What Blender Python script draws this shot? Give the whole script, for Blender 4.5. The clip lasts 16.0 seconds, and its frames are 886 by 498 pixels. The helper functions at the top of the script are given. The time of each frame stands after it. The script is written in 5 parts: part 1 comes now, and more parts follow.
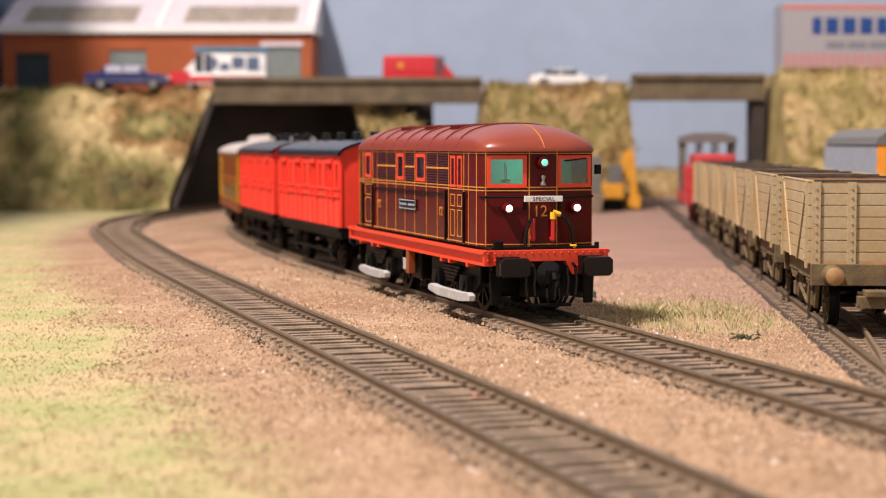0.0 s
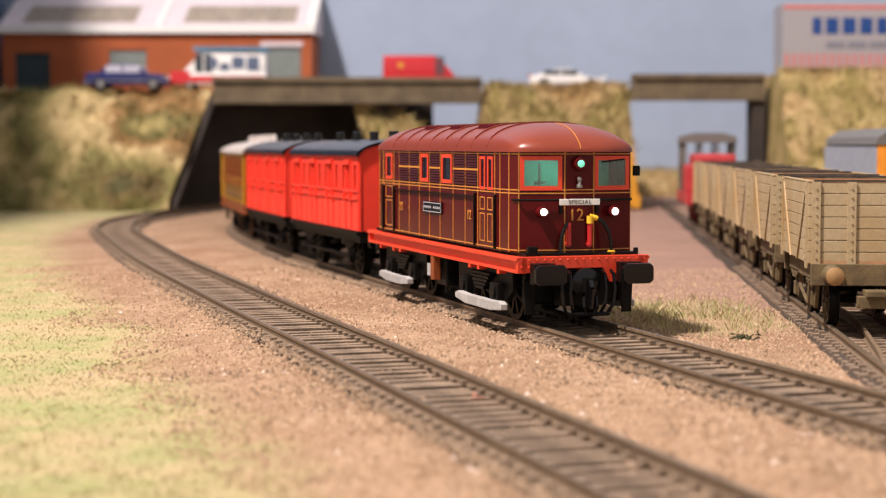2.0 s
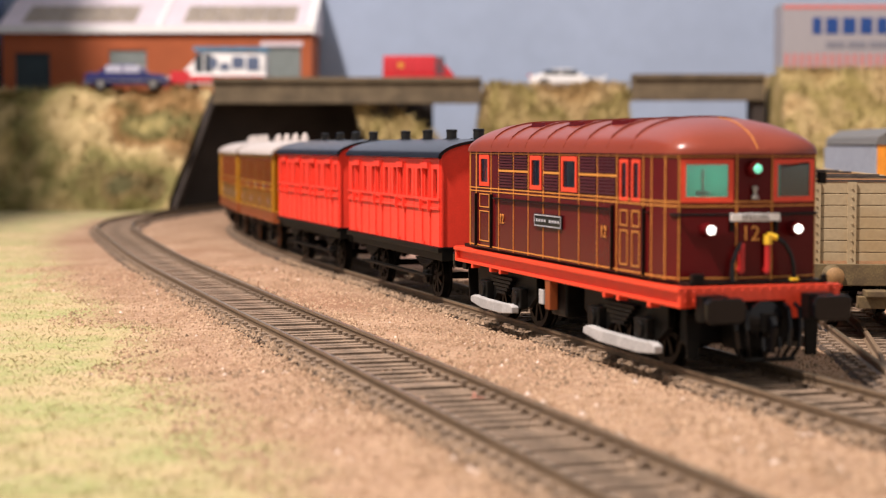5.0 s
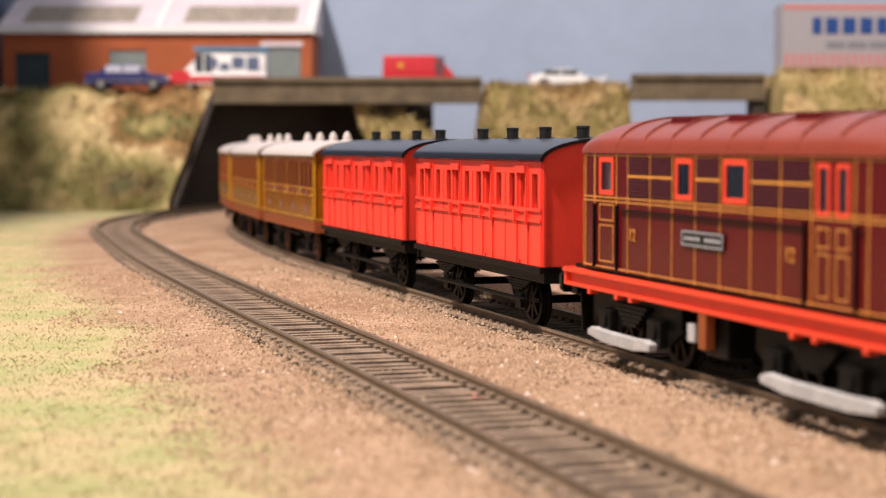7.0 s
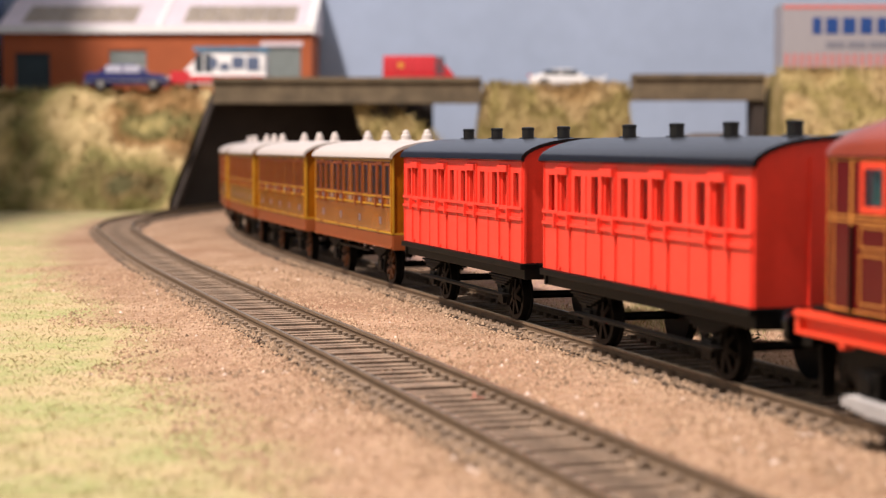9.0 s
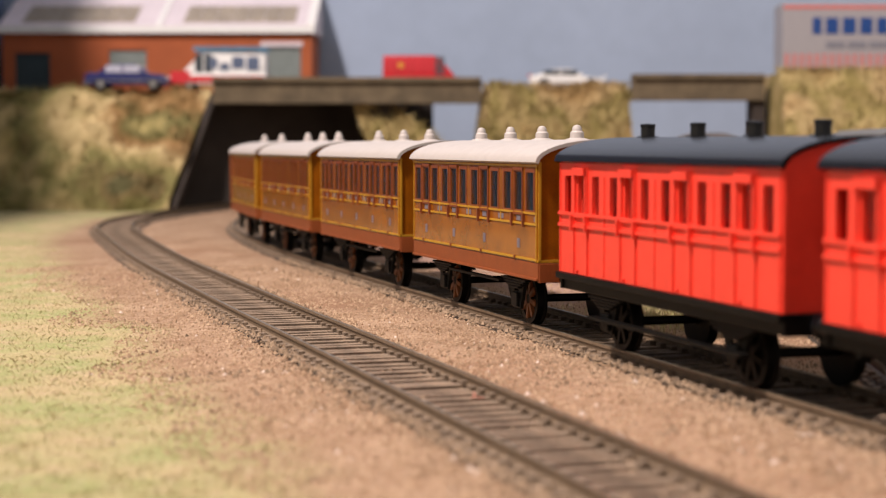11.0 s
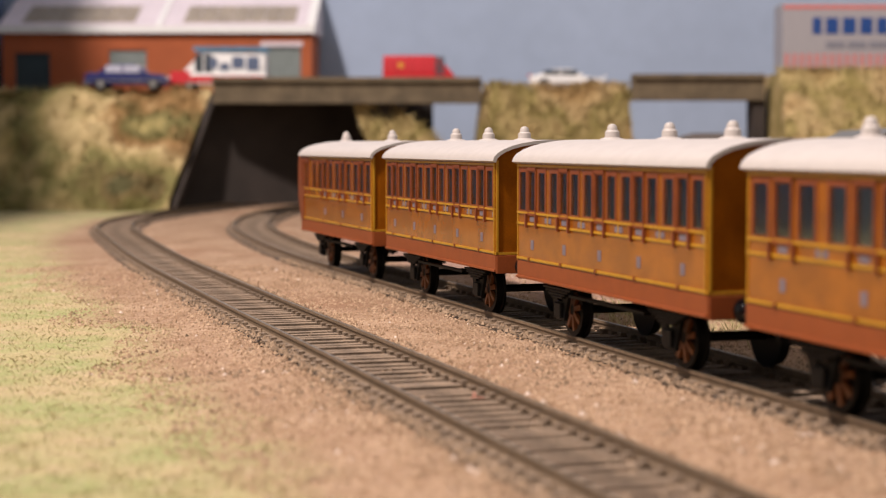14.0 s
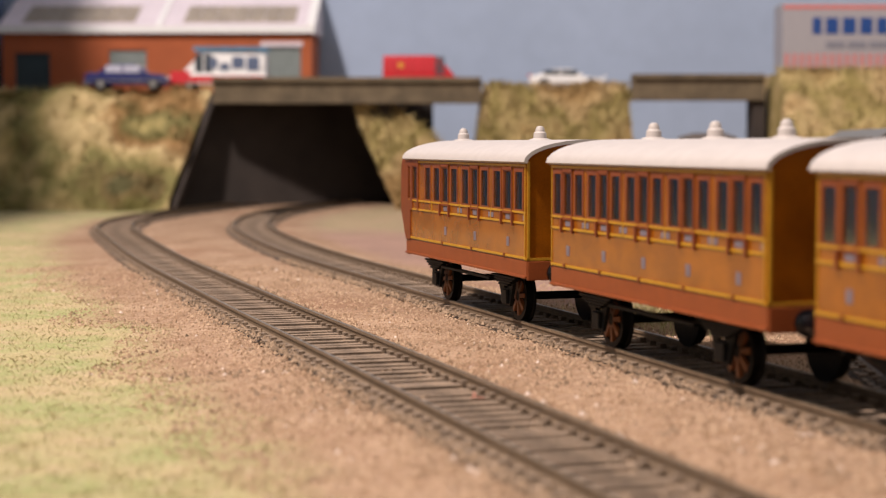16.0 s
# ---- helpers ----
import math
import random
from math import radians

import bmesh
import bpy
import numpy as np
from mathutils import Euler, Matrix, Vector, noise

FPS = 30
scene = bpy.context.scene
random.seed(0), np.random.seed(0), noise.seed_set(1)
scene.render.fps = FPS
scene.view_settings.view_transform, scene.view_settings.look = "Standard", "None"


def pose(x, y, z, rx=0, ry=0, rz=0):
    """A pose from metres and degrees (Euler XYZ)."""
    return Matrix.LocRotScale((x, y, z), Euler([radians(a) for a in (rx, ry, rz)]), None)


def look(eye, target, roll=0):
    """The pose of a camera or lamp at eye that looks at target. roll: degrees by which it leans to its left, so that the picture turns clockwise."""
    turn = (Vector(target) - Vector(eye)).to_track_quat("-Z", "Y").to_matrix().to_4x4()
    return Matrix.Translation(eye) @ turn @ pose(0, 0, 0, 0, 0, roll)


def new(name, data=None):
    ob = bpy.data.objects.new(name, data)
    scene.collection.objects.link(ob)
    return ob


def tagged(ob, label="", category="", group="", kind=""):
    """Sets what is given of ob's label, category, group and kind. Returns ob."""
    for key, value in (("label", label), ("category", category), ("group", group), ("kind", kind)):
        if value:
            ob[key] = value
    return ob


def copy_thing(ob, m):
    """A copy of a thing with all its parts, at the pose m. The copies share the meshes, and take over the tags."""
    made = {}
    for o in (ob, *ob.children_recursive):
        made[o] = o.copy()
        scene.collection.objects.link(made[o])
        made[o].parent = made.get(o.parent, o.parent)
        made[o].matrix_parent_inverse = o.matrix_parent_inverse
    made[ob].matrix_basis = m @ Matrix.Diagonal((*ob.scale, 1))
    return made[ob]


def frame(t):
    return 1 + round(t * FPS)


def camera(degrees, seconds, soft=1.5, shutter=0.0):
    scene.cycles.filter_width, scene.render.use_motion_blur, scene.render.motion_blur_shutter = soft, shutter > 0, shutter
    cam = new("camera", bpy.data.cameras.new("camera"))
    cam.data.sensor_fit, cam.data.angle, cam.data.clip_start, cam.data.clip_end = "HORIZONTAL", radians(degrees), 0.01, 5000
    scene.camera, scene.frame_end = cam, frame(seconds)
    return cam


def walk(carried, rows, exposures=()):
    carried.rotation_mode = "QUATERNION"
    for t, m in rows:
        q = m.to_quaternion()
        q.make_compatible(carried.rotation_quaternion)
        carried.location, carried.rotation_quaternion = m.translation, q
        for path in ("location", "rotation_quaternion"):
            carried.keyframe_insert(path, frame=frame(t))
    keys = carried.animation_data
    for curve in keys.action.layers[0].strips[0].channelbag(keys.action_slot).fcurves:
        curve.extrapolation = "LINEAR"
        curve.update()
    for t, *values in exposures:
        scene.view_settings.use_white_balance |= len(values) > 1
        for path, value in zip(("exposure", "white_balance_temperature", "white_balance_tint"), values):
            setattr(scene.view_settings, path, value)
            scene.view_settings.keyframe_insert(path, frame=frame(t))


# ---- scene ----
# ---- camera: stands still, close over the rails of a 1:76 model railway ----
cam = camera(29.514, 16.0, soft=1.15, shutter=0.2)
cam.data.dof.use_dof = True
cam.data.dof.focus_distance = 0.425
cam.data.dof.aperture_fstop = 24.0
MM = 0.001
EYE = (0.0, 0.0, 43.19 * MM)
PITCH = 0.062223
VIEW = look(EYE, (0.0, math.cos(PITCH), EYE[2] - math.sin(PITCH)))
walk(cam, [(0.0, VIEW), (16.0, VIEW)], exposures=[(0.0, -0.06), (9.0, -0.06), (11.5, -0.35), (16.0, -0.35)])

# ---- light: a lamp over the layout and the soft light of the room ----
world = bpy.data.worlds.new("room_light")
scene.world = world
world.use_nodes = True
world.node_tree.nodes["Background"].inputs["Color"].default_value = (1.0, 0.92, 0.88, 1)
world.node_tree.nodes["Background"].inputs["Strength"].default_value = 0.62


def lamp(name, eye, target, watts, size, colour):
    data = bpy.data.lights.new(name, "AREA")
    data.shape, data.size, data.energy, data.color = "DISK", size, watts, colour
    ob = new(name, data)
    ob.matrix_world = look(eye, target)
    return ob


lamp("ceiling_lamp", (-0.65, 0.0, 1.42), (0.0, 0.65, 0.0), 66.0, 0.12, (1.0, 0.865, 0.8))


# ---- materials ----
def material(name, colour, rough=0.5, metal=0.0, vary=0.12, scale=300.0, fine=2500.0, bump=0.0, second=None, coat=0.0, spec=0.5):
    """A surface with coarse and fine variation; second: a colour mixed in by the coarse noise. Scales are per metre."""
    m = bpy.data.materials.new(name)
    m.use_nodes = True
    nt = m.node_tree
    bsdf = nt.nodes["Principled BSDF"]
    bsdf.inputs["Roughness"].default_value = rough
    bsdf.inputs["Metallic"].default_value = metal
    bsdf.inputs["Coat Weight"].default_value = coat
    bsdf.inputs["Specular IOR Level"].default_value = spec
    tc = nt.nodes.new("ShaderNodeTexCoord")
    n1, n2 = nt.nodes.new("ShaderNodeTexNoise"), nt.nodes.new("ShaderNodeTexNoise")
    n1.inputs["Scale"].default_value, n2.inputs["Scale"].default_value = scale, fine
    n1.inputs["Detail"].default_value, n2.inputs["Detail"].default_value = 4, 3
    for n in (n1, n2):
        nt.links.new(tc.outputs["Object"], n.inputs["Vector"])
    ramp = nt.nodes.new("ShaderNodeMapRange")
    ramp.inputs["From Min"].default_value, ramp.inputs["From Max"].default_value = 0.38, 0.62
    nt.links.new(n1.outputs["Fac"], ramp.inputs["Value"])
    mix = nt.nodes.new("ShaderNodeMix")
    mix.data_type = "RGBA"
    other = second or [c * (1 - vary) for c in colour]
    mix.inputs["A"].default_value, mix.inputs["B"].default_value = (*colour, 1), (*other, 1)
    nt.links.new(ramp.outputs["Result"], mix.inputs["Factor"])
    tint = nt.nodes.new("ShaderNodeMix")
    tint.data_type, tint.blend_type = "RGBA", "MULTIPLY"
    tint.inputs["Factor"].default_value = min(1.0, vary * 2.5)
    nt.links.new(mix.outputs["Result"], tint.inputs["A"])
    grey = nt.nodes.new("ShaderNodeMapRange")
    grey.inputs["From Min"].default_value, grey.inputs["From Max"].default_value = 0.3, 0.7
    grey.inputs["To Min"].default_value, grey.inputs["To Max"].default_value = 0.65, 1.25
    nt.links.new(n2.outputs["Fac"], grey.inputs["Value"])
    nt.links.new(grey.outputs["Result"], tint.inputs["B"])
    nt.links.new(tint.outputs["Result"], bsdf.inputs["Base Color"])
    if bump:
        b = nt.nodes.new("ShaderNodeBump")
        b.inputs["Distance"].default_value = bump * MM
        nt.links.new(n2.outputs["Fac"], b.inputs["Height"])
        nt.links.new(b.outputs["Normal"], bsdf.inputs["Normal"])
    return m


def glow(name, colour, strength):
    m = bpy.data.materials.new(name)
    m.use_nodes = True
    b = m.node_tree.nodes["Principled BSDF"]
    b.inputs["Base Color"].default_value = (*colour, 1)
    b.inputs["Emission Color"].default_value = (*colour, 1)
    b.inputs["Emission Strength"].default_value = strength
    return m


def glass(name, colour=(0.9, 0.95, 0.95), mixing=0.25):
    m = bpy.data.materials.new(name)
    m.use_nodes = True
    nt = m.node_tree
    out = nt.nodes["Material Output"]
    nt.nodes.remove(nt.nodes["Principled BSDF"])
    clear, shine, mix = nt.nodes.new("ShaderNodeBsdfTransparent"), nt.nodes.new("ShaderNodeBsdfGlossy"), nt.nodes.new("ShaderNodeMixShader")
    clear.inputs["Color"].default_value = (*colour, 1)
    shine.inputs["Roughness"].default_value = 0.12
    mix.inputs["Fac"].default_value = mixing
    nt.links.new(clear.outputs[0], mix.inputs[1])
    nt.links.new(shine.outputs[0], mix.inputs[2])
    nt.links.new(mix.outputs[0], out.inputs["Surface"])
    return m


M_MAROON = material("maroon_paint", (0.085, 0.005, 0.006), 0.25, vary=0.06, coat=0.03, spec=0.16)
M_LOUVRE = material("plum_louvre_paint", (0.06, 0.007, 0.015), 0.4, vary=0.1, spec=0.3)
M_ROOFRED = material("red_oxide_roof", (0.2, 0.036, 0.018), 0.3, vary=0.1, scale=120, spec=0.4)
M_VERM = material("vermilion_paint", (0.72, 0.055, 0.02), 0.4, vary=0.08)
M_GOLD = material("gold_lining", (0.56, 0.23, 0.04), 0.45, vary=0.1)
M_BLACK = material("black_underframe", (0.0025, 0.0025, 0.0025), 0.45, vary=0.2, second=(0.006, 0.005, 0.004), spec=0.14)
M_BLACKGLOSS = material("gloss_black", (0.003, 0.003, 0.004), 0.18, vary=0.1, spec=0.35)
M_STEEL = material("worn_steel", (0.42, 0.41, 0.4), 0.35, metal=0.9, vary=0.2)
M_SHOE = material("grey_shoe_beam", (0.4, 0.39, 0.38), 0.6, vary=0.2, bump=0.05)
M_CABGREEN = material("cab_green_paint", (0.08, 0.3, 0.25), 0.5)
M_HEAD = glow("headlight_glow", (1.0, 0.97, 0.9), 2.6)
M_CABLIGHT = glow("cab_lamp_glow", (0.4, 1.0, 0.8), 9.0)
M_TELL = glow("green_marker_glow", (0.2, 0.8, 0.55), 0.7)
M_WHITE = material("white_card", (0.8, 0.79, 0.77), 0.5, vary=0.04)
M_INK = material("black_ink", (0.015, 0.015, 0.015), 0.6)
M_YELLOW = material("yellow_plastic", (0.8, 0.5, 0.03), 0.4)
M_HOSERED = material("red_hose", (0.5, 0.02, 0.02), 0.35)
M_COACHRED = material("red_coach_plastic", (0.8, 0.052, 0.03), 0.36, vary=0.07)
M_COACHROOF = material("black_coach_roof", (0.007, 0.007, 0.008), 0.24, vary=0.2, spec=0.35)
M_TEAK = material("teak_livery", (0.29, 0.086, 0.004), 0.22, vary=0.14, scale=120, second=(0.215, 0.062, 0.004), coat=0.25)
M_TEAKRED = material("red_brown_teak", (0.2, 0.045, 0.012), 0.38, vary=0.15)
M_TEAKSOLE = material("brown_solebar", (0.24, 0.056, 0.012), 0.45, vary=0.12)
M_TEAKLINE = material("yellow_lining", (0.47, 0.235, 0.014), 0.45)
M_ROOFWHITE = material("off_white_roof", (0.44, 0.395, 0.37), 0.5, vary=0.06)
M_WHEELBROWN = material("brown_wheel_centre", (0.23, 0.08, 0.025), 0.5)
M_GLASS = glass("coach_glass", mixing=0.2)
M_CABGLASS = glass("cab_glass", (0.8, 0.95, 0.9), 0.12)
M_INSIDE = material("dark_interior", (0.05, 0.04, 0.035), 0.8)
M_SEATGREY = material("grey_interior_card", (0.42, 0.42, 0.46), 0.8)
M_RAIL = material("dusty_rail", (0.19, 0.13, 0.08), 0.55, metal=0.1, vary=0.25, scale=500)
M_RAILTOP = material("polished_rail_head", (0.2, 0.165, 0.12), 0.4, metal=0.5, vary=0.3)
M_SLEEPER = material("dusty_sleeper", (0.24, 0.17, 0.115), 0.85, vary=0.35, scale=220, fine=1800, bump=0.15)
# Brown taken very dark: shade between the sleepers is put into this colour.
M_BALLAST = material("gap_shadow_ballast", (0.06, 0.04, 0.026), 0.95, vary=0.35, fine=1500, bump=0.4)
M_CHIP = material("pale_chip", (0.62, 0.5, 0.42), 0.7)
M_WAGON = material("dusty_wagon_planks", (0.38, 0.295, 0.175), 0.7, vary=0.1, scale=45, fine=900, second=(0.33, 0.215, 0.09), bump=0.06)
M_WAGONIN = material("bare_wagon_inside", (0.46, 0.22, 0.1), 0.8, vary=0.2)
M_WAGONIRON = material("rusty_wagon_iron", (0.15, 0.105, 0.045), 0.75, vary=0.3, second=(0.09, 0.06, 0.028))
M_WAGONDARK = material("weathered_capping", (0.05, 0.038, 0.03), 0.7, vary=0.3)
M_BUFFER = material("ochre_buffer_head", (0.33, 0.185, 0.07), 0.6, vary=0.2)
M_BRIDGE = material("weathered_bridge_girder", (0.14, 0.105, 0.062), 0.85, vary=0.35, scale=60, fine=700, bump=0.3)
M_DARKWALL = material("dark_brown_wall", (0.042, 0.032, 0.027), 0.9, vary=0.3, scale=40)
M_DECK = material("grey_road", (0.09, 0.085, 0.08), 0.9, vary=0.2)
M_BRICK = material("orange_brick", (0.4, 0.1, 0.033), 0.85, vary=0.15, scale=30, fine=600)
M_GREYDOOR = material("grey_green_door", (0.2, 0.23, 0.22), 0.7)
M_NAVYDOOR = material("dark_green_door", (0.03, 0.05, 0.06), 0.7)
M_LILAC = material("pale_roof_sheet", (0.7, 0.62, 0.66), 0.6, vary=0.08, scale=40)
M_PANEL = material("ochre_roof_light", (0.36, 0.3, 0.23), 0.5, vary=0.2, scale=60)
M_BACKDROP = material("painted_sky_board", (0.33, 0.4, 0.53), 0.9, vary=0.05, scale=6, fine=60)
M_CARBLUE = material("blue_car_paint", (0.01, 0.014, 0.1), 0.2, coat=0.5)
M_CARWHITE = material("white_car_paint", (0.78, 0.77, 0.76), 0.25, coat=0.5)
M_CARRED = material("red_van_paint", (0.55, 0.02, 0.03), 0.25, coat=0.5)
M_CARGLASS = material("dark_car_glass", (0.05, 0.06, 0.07), 0.12)
# The lilac reflection on the car windows is painted in as base colour.
M_REFLECTGLASS = material("lilac_reflection_glass", (0.45, 0.45, 0.55), 0.1)
M_MARKBLUE = material("slate_blue_marking", (0.09, 0.12, 0.2), 0.5)
M_RACKBLUE = material("blue_grey_rack", (0.1, 0.2, 0.3), 0.4)
M_TYRE = material("black_tyre", (0.015, 0.015, 0.015), 0.8)
M_LORRY = material("pale_grey_trailer", (0.32, 0.305, 0.325), 0.5, vary=0.05)
M_BLUEINK = material("blue_lettering", (0.006, 0.05, 0.22), 0.5)
M_GREYINK = material("grey_lettering", (0.2, 0.2, 0.24), 0.5)
M_REDINK = material("red_striping", (0.6, 0.16, 0.15), 0.5)
M_VANGREY = material("grey_van_sides", (0.3, 0.32, 0.37), 0.55, vary=0.12)
M_ORANGE = material("orange_plastic", (0.75, 0.27, 0.02), 0.45)
M_DIGGER = material("digger_ochre", (0.62, 0.28, 0.02), 0.5)
M_SHUNTRED = material("shunter_red", (0.42, 0.03, 0.035), 0.5)
M_SHUNTGREY = material("shunter_cab_grey", (0.13, 0.125, 0.115), 0.5)


def speckled(name, stops, rough=0.9, patch=None):
    """Every loose grain or blade takes its own tone; patch: (tones, scale) laid over it in soft patches."""
    m = bpy.data.materials.new(name)
    m.use_nodes = True
    nt = m.node_tree

    def ramp_of(tones, sock):
        ramp = nt.nodes.new("ShaderNodeValToRGB")
        while len(ramp.color_ramp.elements) < len(tones):
            ramp.color_ramp.elements.new(0.5)
        for i, (e, c) in enumerate(zip(ramp.color_ramp.elements, tones)):
            e.position, e.color = i / (len(tones) - 1), (*c, 1)
        nt.links.new(sock, ramp.inputs["Fac"])
        return ramp.outputs["Color"]

    geo = nt.nodes.new("ShaderNodeNewGeometry")
    col = ramp_of(stops, geo.outputs["Random Per Island"])
    if patch:
        tc, n, r, mix = nt.nodes.new("ShaderNodeTexCoord"), nt.nodes.new("ShaderNodeTexNoise"), nt.nodes.new("ShaderNodeMapRange"), nt.nodes.new("ShaderNodeMix")
        n.inputs["Scale"].default_value, n.inputs["Detail"].default_value, n.inputs["Roughness"].default_value = patch[1], 3.0, 0.55
        r.inputs["From Min"].default_value, r.inputs["From Max"].default_value = 0.3, 0.7
        nt.links.new(tc.outputs["Object"], n.inputs["Vector"])
        nt.links.new(n.outputs["Fac"], r.inputs["Value"])
        mix.data_type = "RGBA"
        mix.inputs["Factor"].default_value = 0.72
        nt.links.new(col, mix.inputs["A"])
        nt.links.new(ramp_of(patch[0], r.outputs["Result"]), mix.inputs["B"])
        col = mix.outputs["Result"]
    nt.links.new(col, nt.nodes["Principled BSDF"].inputs["Base Color"])
    nt.nodes["Principled BSDF"].inputs["Roughness"].default_value = rough
    nt.nodes["Principled BSDF"].inputs["Specular IOR Level"].default_value = 0.2
    return m


STRAW = ([(0.16, 0.1, 0.035), (0.3, 0.2, 0.08), (0.42, 0.33, 0.15), (0.2, 0.17, 0.05), (0.5, 0.37, 0.19), (0.33, 0.21, 0.09), (0.22, 0.13, 0.05)], 13.0)
OLIVE = ([(0.02, 0.035, 0.014), (0.1, 0.07, 0.028), (0.14, 0.14, 0.045), (0.36, 0.29, 0.13), (0.58, 0.45, 0.24), (0.25, 0.13, 0.05), (0.08, 0.085, 0.025), (0.36, 0.3, 0.12)], 12.0)
M_GRAIN = speckled("loose_sand", [(0.18, 0.11, 0.065), (0.35, 0.235, 0.15), (0.45, 0.32, 0.215), (0.27, 0.17, 0.1)])
M_LUMP = speckled("loose_ballast", [(0.13, 0.09, 0.06), (0.26, 0.18, 0.115), (0.32, 0.225, 0.15), (0.18, 0.125, 0.085)])
M_BLADE = speckled("dry_grass_blades", [(0.5, 0.4, 0.23), (0.32, 0.33, 0.14), (0.62, 0.5, 0.32), (0.36, 0.36, 0.16), (0.3, 0.22, 0.1)])
M_FLOCK = speckled("bank_flock", [(0.4, 0.29, 0.14), (0.27, 0.18, 0.075), (0.25, 0.21, 0.08), (0.46, 0.34, 0.18), (0.17, 0.11, 0.045)], patch=STRAW)
M_FLOCKGREEN = speckled("green_bank_flock", [(0.34, 0.26, 0.12), (0.12, 0.13, 0.045), (0.24, 0.21, 0.08), (0.45, 0.34, 0.18), (0.06, 0.075, 0.035)], patch=OLIVE)


# ---- mesh helpers; lengths in millimetres ----
def box(bm, x0, x1, y0, y1, z0, z1):
    v = [bm.verts.new(p) for p in ((x0, y0, z0), (x1, y0, z0), (x1, y1, z0), (x0, y1, z0), (x0, y0, z1), (x1, y0, z1), (x1, y1, z1), (x0, y1, z1))]
    for f in ((3, 2, 1, 0), (4, 5, 6, 7), (0, 1, 5, 4), (1, 2, 6, 5), (2, 3, 7, 6), (3, 0, 4, 7)):
        bm.faces.new([v[i] for i in f])


def prism(bm, pts, axis, a, b):
    """Extrude a flat outline along x, y or z from a to b."""
    def at(p, w):
        return {"x": (w, p[0], p[1]), "y": (p[0], w, p[1]), "z": (p[0], p[1], w)}[axis]
    lo, hi = [bm.verts.new(at(p, a)) for p in pts], [bm.verts.new(at(p, b)) for p in pts]
    n = len(pts)
    for i in range(n):
        bm.faces.new((lo[i], lo[(i + 1) % n], hi[(i + 1) % n], hi[i]))
    bm.faces.new(lo[::-1])
    bm.faces.new(hi)


def rod(bm, p, q, r, seg=10, r2=None):
    p, q = Vector(p), Vector(q)
    r2 = r if r2 is None else r2
    turn = (q - p).to_track_quat("Z", "Y")
    ring = lambda c, rr: [bm.verts.new(c + turn @ Vector((rr * math.cos(2 * math.pi * i / seg), rr * math.sin(2 * math.pi * i / seg), 0))) for i in range(seg)]
    lo, hi = ring(p, r), ring(q, r2)
    for i in range(seg):
        bm.faces.new((lo[i], lo[(i + 1) % seg], hi[(i + 1) % seg], hi[i]))
    bm.faces.new(lo[::-1])
    bm.faces.new(hi)


def bent_rod(bm, pts, r, seg=8):
    for a, b in zip(pts, pts[1:]):
        rod(bm, a, b, r, seg)


def lathe(bm, centre, axis, prof, seg=16):
    """Turn (radius, height) points round an axis through the centre."""
    c, turn = Vector(centre), Vector(axis).to_track_quat("Z", "Y")
    rings = [[bm.verts.new(c + turn @ Vector((r * math.cos(2 * math.pi * i / seg), r * math.sin(2 * math.pi * i / seg), h))) for i in range(seg)] for r, h in prof]
    for lo, hi in zip(rings, rings[1:]):
        for i in range(seg):
            bm.faces.new((lo[i], lo[(i + 1) % seg], hi[(i + 1) % seg], hi[i]))
    bm.faces.new(rings[0][::-1])
    bm.faces.new(rings[-1])


def mesh_of(name, bm, mat, bevel=0.0, smooth=False):
    bmesh.ops.recalc_face_normals(bm, faces=bm.faces)
    if bevel:
        bmesh.ops.bevel(bm, geom=[e for e in bm.edges if e.is_manifold and e.calc_face_angle(0) > 0.5], offset=bevel, segments=2, profile=0.6, affect="EDGES", clamp_overlap=True)
    bmesh.ops.scale(bm, vec=(MM, MM, MM), verts=bm.verts)
    if smooth:
        for f in bm.faces:
            f.smooth = True
        for e in bm.edges:
            e.smooth = not (e.is_manifold and e.calc_face_angle(0) > 0.6)
    me = bpy.data.meshes.new(name)
    bm.to_mesh(me)
    bm.free()
    for m in (mat if isinstance(mat, (list, tuple)) else [mat]):
        me.materials.append(m)
    return me


def part(name, bm, mat, parent, label="", bevel=0.0, smooth=False):
    ob = new(name, mesh_of(name, bm, mat, bevel, smooth))
    ob.parent = parent
    return tagged(ob, label)


def boxes(name, rows, mat, parent, label="", bevel=0.0):
    bm = bmesh.new()
    for r in rows:
        box(bm, *r)
    return part(name, bm, mat, parent, label, bevel)


def thing(name, label, category, m=None, group="", kind=""):
    ob = new(name)
    ob.empty_display_size = 0.01
    if m:
        ob.matrix_world = m
    return tagged(ob, label, category, group, kind)


def solid(name, bm, mat, label="", category="", kind="", bevel=0.0, smooth=False, group=""):
    return tagged(new(name, mesh_of(name, bm, mat, bevel, smooth)), label, category, group, kind)


def lettering(name, text, size, mat, parent, m, depth=0.05, spread=1.0):
    """Raised letters as a mesh; m: where they lie, in metres, in the parent's space."""
    cu = bpy.data.curves.new(name, "FONT")
    cu.body, cu.size, cu.extrude, cu.space_character = text, size * MM, depth * MM, spread
    cu.align_x, cu.align_y = "CENTER", "CENTER"
    tmp = bpy.data.objects.new(name, cu)
    scene.collection.objects.link(tmp)
    me = bpy.data.meshes.new_from_object(tmp.evaluated_get(bpy.context.evaluated_depsgraph_get()))
    bpy.data.objects.remove(tmp)
    me.materials.append(mat)
    ob = new(name, me)
    ob.parent, ob.matrix_basis = parent, m
    return ob


